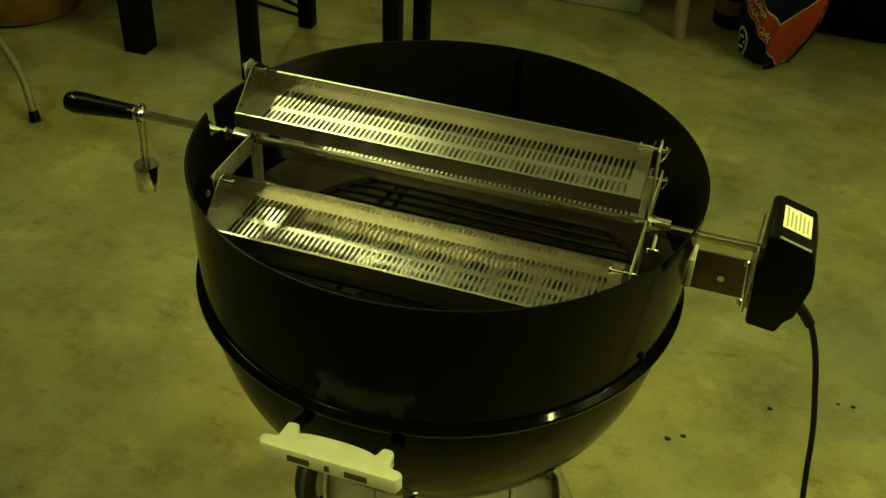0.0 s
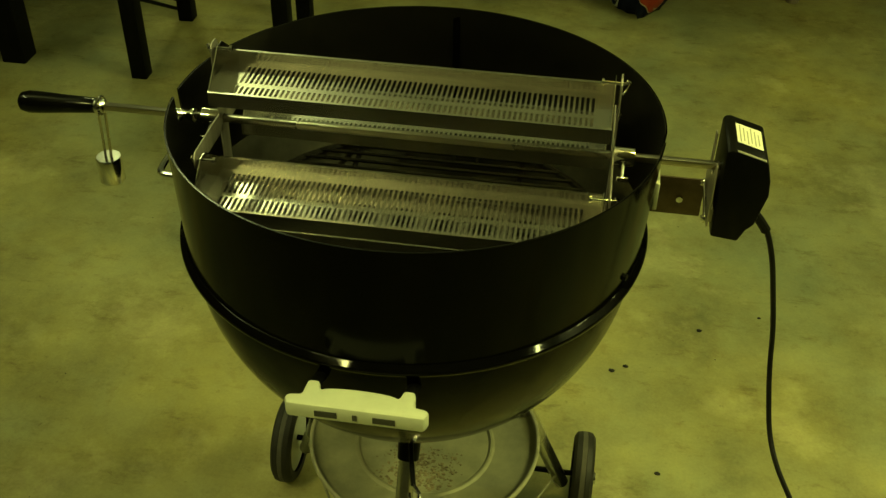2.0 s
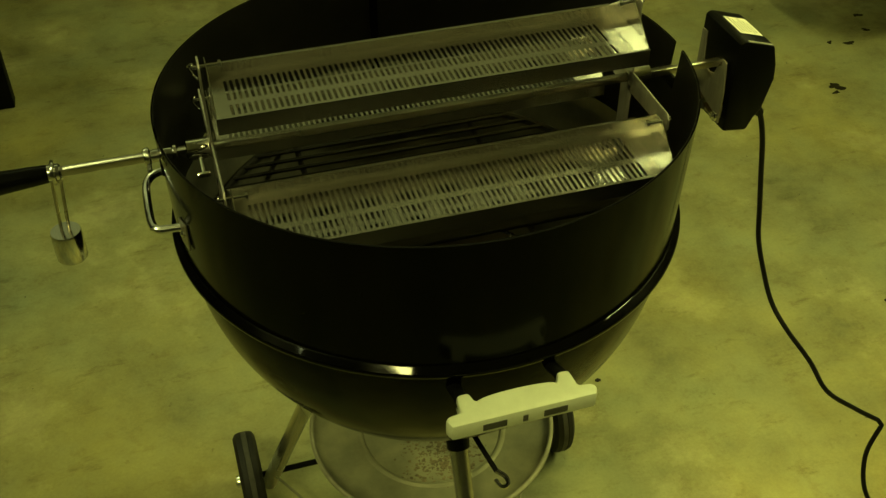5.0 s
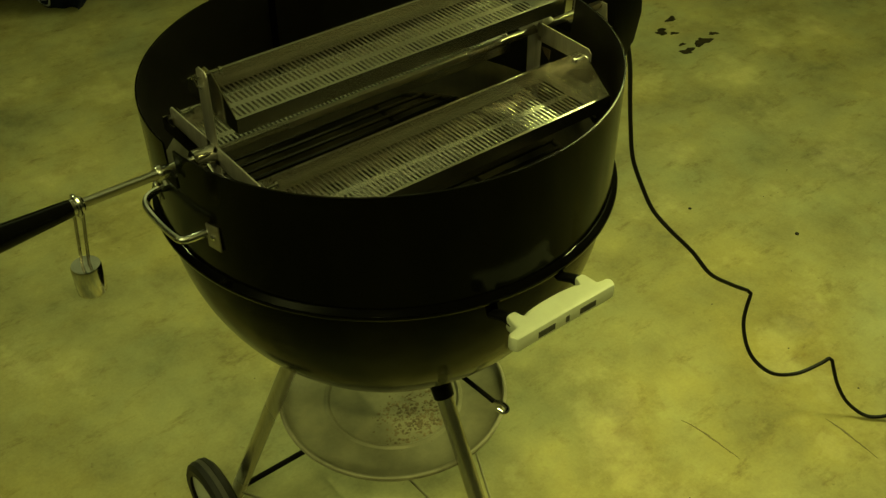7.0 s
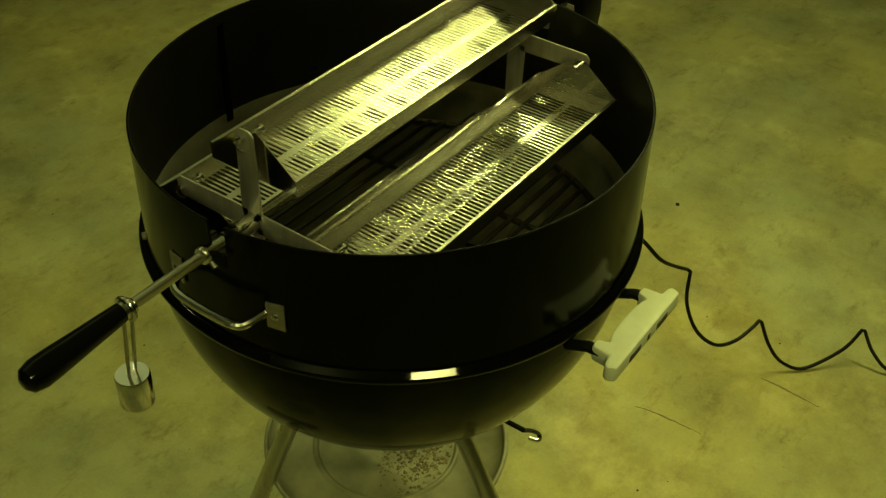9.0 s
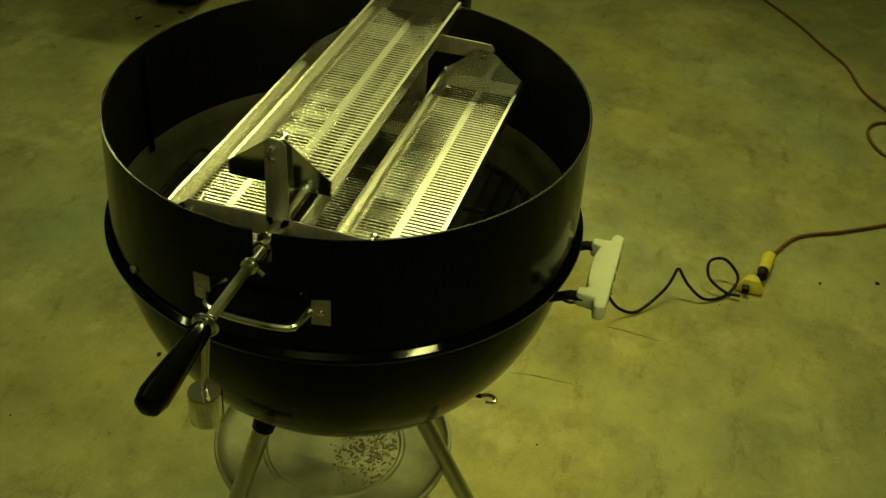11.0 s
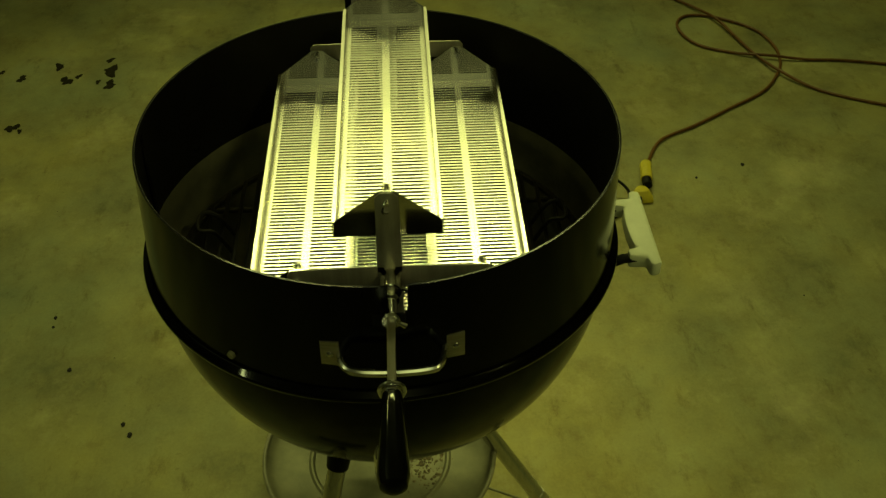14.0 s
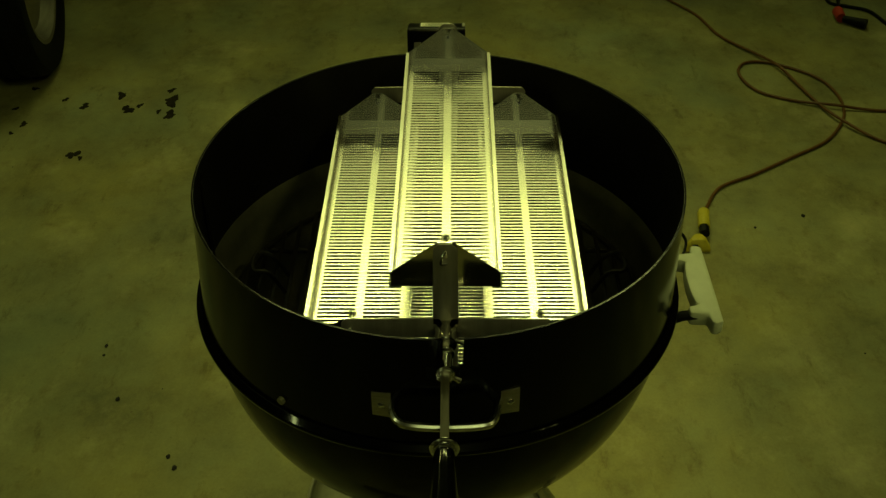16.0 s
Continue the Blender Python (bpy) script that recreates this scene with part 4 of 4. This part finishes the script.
def bag_point(u, v, out=0.0):
    """u goes round the front from -1 to 1, v up in metres."""
    w = 0.125 * (1 + 0.10 * math.sin(v * 9))
    if u > 0:
        k = min(1.0, max(0.0, v) / 0.24)
        w *= 0.34 + 0.66 * k * (1.6 - 0.6 * k)
    crease = 0.012 * math.sin(u * 5 + v * 11) + 0.007 * math.sin(u * 13 - v * 17)
    x = u * w
    y = -(0.10 + crease + out) * (1 - abs(u) ** 3.0 * 0.75) - 0.02 * v
    if v < 0.03:
        y += (0.03 - v) * 0.8
    return BAG_M @ Vector((x + (0.03 - v if v < 0.03 else 0) * -u * 0.4, y, v))


bm = bmesh.new()
NU, NV, BH = 24, 26, 0.52
front_v = [[bm.verts.new(bag_point(-1 + 2 * i / NU, BH * j / NV)) for i in range(NU + 1)] for j in range(NV + 1)]
back_v = [[bm.verts.new(BAG_M @ Vector((u * 0.12 * ((0.34 + 0.66 * min(1.0, BH * j / NV / 0.24)) if u > 0 else 1.0), 0.10 * (1 - abs(u) ** 3 * 0.8), BH * j / NV))) for u in [-1 + 2 * i / NU for i in range(NU + 1)]] for j in range(NV + 1)]
for j in range(NV):
    for i in range(NU):
        bm.faces.new((front_v[j][i], front_v[j][i + 1], front_v[j + 1][i + 1], front_v[j + 1][i]))
        bm.faces.new((back_v[j][i + 1], back_v[j][i], back_v[j + 1][i], back_v[j + 1][i + 1]))
    bm.faces.new((front_v[j][0], front_v[j + 1][0], back_v[j + 1][0], back_v[j][0]))
    bm.faces.new((front_v[j][NU], back_v[j][NU], back_v[j + 1][NU], front_v[j + 1][NU]))
for i in range(NU):
    bm.faces.new((front_v[0][i], back_v[0][i], back_v[0][i + 1], front_v[0][i + 1]))
    bm.faces.new((front_v[NV][i], front_v[NV][i + 1], back_v[NV][i + 1], back_v[NV][i]))
part("sack", bm, NAVY, bag)


def on_bag(name, lower, upper, material, out, label=""):
    """A printed band between two lines v(u), laid on the front of the sack."""
    bm = bmesh.new()
    n = 40
    rows = []
    for i in range(n + 1):
        u = -0.98 + 1.96 * i / n
        rows.append([bm.verts.new(bag_point(u, max(0.004, lower(u) + (upper(u) - lower(u)) * k / 10), out)) for k in range(11)])
    for i in range(n):
        for k in range(10):
            bm.faces.new((rows[i][k], rows[i + 1][k], rows[i + 1][k + 1], rows[i][k + 1]))
    return part(name, bm, material, bag, label)


low_edge = lambda u: 0.010 + (0.85 - u) * 0.105 if u < 0.85 else 0.010 + (u - 0.85) * 1.4
high_edge = lambda u: 0.165 + (0.25 - u) * 0.115 if u < 0.25 else 0.165 + (u - 0.25) * 0.16
on_bag("tan_border", lambda u: low_edge(u) - 0.006, lambda u: high_edge(u) + 0.006, BAG_TAN, 0.002, "tan edge of the chevron")
on_bag("red_chevron", low_edge, high_edge, BAG_RED, 0.004, "broad red chevron")
for words, u0, v0 in (("LUMP", -0.62, 0.224), ("CHARCOAL", -0.90, 0.207)):
    cu = bpy.data.curves.new("lettering", "FONT")
    cu.body, cu.size, cu.extrude, cu.offset = words, 0.030, 0.0003, 0.0009
    ob = new("lettering", cu)
    dg = bpy.context.evaluated_depsgraph_get()
    me = bpy.data.meshes.new_from_object(ob.evaluated_get(dg))
    bpy.data.objects.remove(ob)
    slope = math.atan2(-0.105, 0.125)
    for v in me.vertices:
        along, upw = v.co.x, v.co.y
        du = (along * math.cos(slope) - upw * math.sin(slope)) / 0.125
        dv = along * math.sin(slope) + upw * math.cos(slope)
        v.co = bag_point(u0 + du, max(0.01, v0 + dv), 0.0065)
    me.materials.append(LETTER)
    ob = new("lettering", me)
    ob.parent = bag
    ob.matrix_parent_inverse = bag.matrix_basis.inverted()
    ob["label"] = "tan lettering on the chevron"
bm = bmesh.new()
oval = [bm.verts.new(bag_point(-0.72 + 0.17 * math.cos(a), 0.062 + 0.05 * math.sin(a), 0.004)) for a in [2 * math.pi * k / 28 for k in range(28)]]
oval_in = [bm.verts.new(bag_point(-0.72 + 0.13 * math.cos(a), 0.062 + 0.041 * math.sin(a), 0.004)) for a in [2 * math.pi * k / 28 for k in range(28)]]
for k in range(28):
    bm.faces.new((oval[k], oval[(k + 1) % 28], oval_in[(k + 1) % 28], oval_in[k]))
for v0, w in ((0.079, 0.07), (0.062, 0.10), (0.045, 0.07)):
    q = [bm.verts.new(bag_point(-0.72 + a * w, v0 + b, 0.004)) for a, b in ((-1, -0.005), (1, -0.005), (1, 0.005), (-1, 0.005))]
    bm.faces.new(q)
part("oval_mark", bm, PANEL, bag, "pale oval mark")

# a vehicle's front wheel at the far end
wheel_far = thing("parked_vehicle_wheel", (2.1, 1.6, 0), "black vehicle tyre with a dull steel rim", "wheel")
WF = Matrix.Translation((1.965, 1.345, 0.30)) @ pose(0, 0, 0, 0, 0, 8)
bm = bmesh.new()
t = bmesh.new()
lathe_x(t, [(-0.09, 0.20), (-0.105, 0.24), (-0.10, 0.28), (-0.08, 0.297), (-0.03, 0.30), (-0.028, 0.294), (-0.02, 0.294), (-0.018, 0.30), (0.018, 0.30), (0.02, 0.294), (0.028, 0.294), (0.03, 0.30), (0.08, 0.297), (0.10, 0.28), (0.105, 0.24), (0.09, 0.20)], (0, 0), 64)
bmesh.ops.transform(t, matrix=WF @ pose(0, 0, 0, 0, 0, 90), verts=t.verts)
join(bm, t)
part("tyre", bm, TYRE, wheel_far)
bm = bmesh.new()
t = bmesh.new()
lathe_x(t, [(-0.085, 0.0), (-0.085, 0.06), (-0.06, 0.10), (-0.055, 0.16), (-0.09, 0.19), (-0.092, 0.202), (-0.07, 0.204), (0.07, 0.204), (0.092, 0.202), (0.09, 0.19), (0.05, 0.16), (0.05, 0.0)], (0, 0), 48)
bmesh.ops.transform(t, matrix=WF @ pose(0, 0, 0, 0, 0, 90), verts=t.verts)
join(bm, t)
part("rim", bm, STEEL_PLATE, wheel_far, "dull steel rim")

# ---- marks and litter on the floor ----
def stain(x, y, size, seed, name="oil_stain", mat=None, label="dark dried oil spot on the concrete"):
    rng = random.Random(seed)
    bm = bmesh.new()
    n = 22
    ph = [rng.uniform(0, 6.28) for _ in range(4)]
    rr = lambda a: size * (1 + 0.3 * math.sin(2 * a + ph[0]) + 0.22 * math.sin(3 * a + ph[1]) + 0.15 * math.sin(5 * a + ph[2]) + 0.1 * math.sin(8 * a + ph[3]))
    base = [bm.verts.new((x + rr(a) * math.cos(a), y + 0.8 * rr(a) * math.sin(a), 0.0004)) for a in [2 * math.pi * k / n for k in range(n)]]
    top = [bm.verts.new((x + 0.85 * (v.co.x - x), y + 0.85 * (v.co.y - y), 0.0014)) for v in base]
    for k in range(n):
        bm.faces.new((base[k], base[(k + 1) % n], top[(k + 1) % n], top[k]))
    bm.faces.new(top)
    return tagged(part(name, bm, mat or OIL, smooth=0), label, "stain", "oil spots on the floor")


for i, (x, y, s) in enumerate(((1.783, 1.005, 0.022), (1.696, 0.965, 0.026), (1.747, 0.845, 0.034), (1.666, 0.833, 0.026), (1.445, 1.056, 0.024), (1.826, 1.284, 0.014), (1.717, 1.100, 0.02), (1.613, 1.249, 0.016),
                               (1.757, 1.169, 0.013), (1.703, 1.302, 0.012), (1.813, 0.860, 0.016), (1.720, 0.935, 0.014), (1.685, 0.871, 0.012), (1.428, 1.031, 0.011), (1.561, 1.269, 0.010), (1.732, 1.386, 0.014))):
    stain(x, y, s * 0.82, i + 1)


def soft_stain_or_light_material(name, colour, strength):
    """For soak marks and for painted warm light: densest in the middle, broken up by the concrete's grain, fading out
    at its rim.
    """
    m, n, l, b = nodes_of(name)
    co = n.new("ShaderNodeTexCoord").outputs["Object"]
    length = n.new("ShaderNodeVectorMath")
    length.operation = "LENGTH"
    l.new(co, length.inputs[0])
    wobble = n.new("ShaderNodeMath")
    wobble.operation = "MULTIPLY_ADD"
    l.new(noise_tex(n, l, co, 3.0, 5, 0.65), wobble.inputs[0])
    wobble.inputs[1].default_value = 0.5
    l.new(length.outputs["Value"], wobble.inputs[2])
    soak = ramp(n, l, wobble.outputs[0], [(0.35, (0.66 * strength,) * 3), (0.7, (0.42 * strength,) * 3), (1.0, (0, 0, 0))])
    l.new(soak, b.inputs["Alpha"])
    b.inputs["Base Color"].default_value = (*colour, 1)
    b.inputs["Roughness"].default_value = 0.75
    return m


SOAK = soft_stain_or_light_material("soaked_brown_mark", (0.10, 0.075, 0.035), 1.0)
# ochre that paints a warm pool of light onto the floor
WARM_POOL = soft_stain_or_light_material("warm_pool_ochre", (0.46, 0.36, 0.09), 0.8)
DRIFT = soft_stain_or_light_material("faint_brown_drift", (0.15, 0.115, 0.05), 0.6)


def soak_or_light_mark(x, y, size, stretch, turn, material=SOAK, label="faded brown soak mark"):
    bm = bmesh.new()
    rings = []
    for r, z in ((1.0, 0.0), (0.97, 1.0), (0.5, 1.0)):
        rings.append([bm.verts.new((r * math.cos(2 * math.pi * k / 24), r * math.sin(2 * math.pi * k / 24), z)) for k in range(24)])
    for a, b in zip(rings, rings[1:]):
        for k in range(24):
            bm.faces.new((a[k], a[(k + 1) % 24], b[(k + 1) % 24], b[k]))
    bm.faces.new(rings[-1])
    ob = part("soak_or_light_mark", bm, material, floor, label, smooth=0)
    ob.matrix_world = Matrix.Translation((x, y, 0.0002 if material == SOAK else -0.0002 if material == WARM_POOL else 0.0)) @ pose(0, 0, 0, 0, 0, turn) @ Matrix.Diagonal((size * stretch, size, 0.0008, 1))
    return ob


for x, y, size, stretch, turn in ((0.332, 1.825, 0.075, 1.1, 10), (0.434, 1.690, 0.045, 1.3, 30), (-0.811, 0.458, 0.055, 1.3, 70), (-0.850, 0.601, 0.045, 1.2, 20), (-0.699, 0.658, 0.06, 1.4, 0), (-0.662, 0.775, 0.045, 1.5, 15),
                                  (0.646, 0.759, 0.05, 1.4, 40), (0.911, 0.316, 0.09, 1.6, 60), (0.894, 0.213, 0.06, 1.3, 20), (1.521, 1.488, 0.05, 1.5, 0), (1.821, 1.020, 0.24, 1.6, 35), (1.675, 1.209, 0.2, 1.5, 20),
                                  (1.433, 1.051, 0.14, 1.4, 60), (0.248, 0.609, 0.06, 1.3, 15), (0.067, 1.438, 0.10, 1.5, 45), (-0.471, 0.109, 0.06, 1.4, 80), (0.023, 1.919, 0.12, 1.6, 0)):
    soak_or_light_mark(x, y, size, stretch, turn)
# the grill's warm surrounding light, put into the floor's colour as two patches
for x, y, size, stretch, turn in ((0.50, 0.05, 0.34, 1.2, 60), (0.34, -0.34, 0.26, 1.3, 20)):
    soak_or_light_mark(x, y, size, stretch, turn, WARM_POOL, "pale ochre patch painted as warm light on the concrete")
for x, y, size, stretch, turn in ((0.43, 0.17, 0.07, 1.5, 20), (0.35, 0.10, 0.06, 1.4, 70), (0.40, -0.62, 0.1, 1.7, 30), (1.42, 0.66, 0.2, 1.5, 25), (1.92, 0.62, 0.18, 1.6, 0),
                                  (1.52, -0.46, 0.13, 1.7, 65), (-0.10, 1.43, 0.16, 1.6, 15), (-0.36, 0.66, 0.09, 1.5, 40), (-0.48, 0.14, 0.1, 1.5, 10), (0.62, -0.6, 0.09, 1.9, 50), (1.74, 0.86, 0.13, 1.3, 20), (1.45, 1.05, 0.09, 1.2, 70)):
    soak_or_light_mark(x, y, size, stretch, turn, DRIFT, "faint brown drift of dirt on the concrete")


def crack(pts, w, label="thin dark line on the concrete"):
    """A ragged hairline that tapers at both ends, barely proud of the floor."""
    bm = bmesh.new()
    rng = random.Random(len(pts) + int(pts[0][0] * 1000))
    line = smooth_line([(x, y, 0.0) for x, y in pts], 8)
    rows = []
    for k, p in enumerate(line):
        d = (line[min(k + 1, len(line) - 1)] - line[max(k - 1, 0)]).normalized()
        side = Vector((-d.y, d.x, 0)) * w * 0.5 * max(0.12, math.sin(math.pi * k / (len(line) - 1))) * rng.uniform(0.6, 1.2)
        c = Vector((p.x, p.y, 0)) + Vector((-d.y, d.x, 0)) * rng.uniform(-0.001, 0.001)
        rows.append([bm.verts.new(q) for q in (c - side + Vector((0, 0, 0.0002)), c + Vector((0, 0, 0.001)), c + side + Vector((0, 0, 0.0002)))])
    for a, b in zip(rows, rows[1:]):
        for k in range(2):
            bm.faces.new((a[k], a[k + 1], b[k + 1], b[k]))
    return tagged(part("floor_line", bm, FLOOR_LINE, smooth=0), label, "crack")


crack([(0.763, -0.306), (0.764, -0.335), (0.762, -0.37), (0.757, -0.425)], 0.005)
crack([(0.545, -0.140), (0.554, -0.175), (0.557, -0.22), (0.558, -0.27)], 0.0045)

bm = bmesh.new()
rng = random.Random(11)
spots = [(0.662, 0.752), (0.500, 0.686), (0.345, 0.547), (0.409, 0.270), (1.150, -0.892), (1.10, -0.76), (0.318, 0.53), (0.632, 0.75), (1.07, 0.30), (1.19, 0.08)]
spots += [(rng.uniform(-1.3, 1.5), rng.uniform(-1.0, 1.6)) for _ in range(70)]
for i, (x, y) in enumerate(spots):
    s = rng.uniform(0.0035, 0.006) if i < 10 else rng.uniform(0.0008, 0.0022)
    t = bmesh.new()
    bmesh.ops.create_icosphere(t, subdivisions=1, radius=s)
    for v in t.verts:
        v.co = Vector((x + v.co.x * rng.uniform(0.8, 1.6), y + v.co.y * rng.uniform(0.7, 1.2), s * 0.3 + v.co.z * 0.45))
    join(bm, t)
tagged(part("charcoal_crumbs", bm, CHAR, smooth=0), "small dark charcoal crumbs scattered on the floor", "crumbs", kind="stuff")
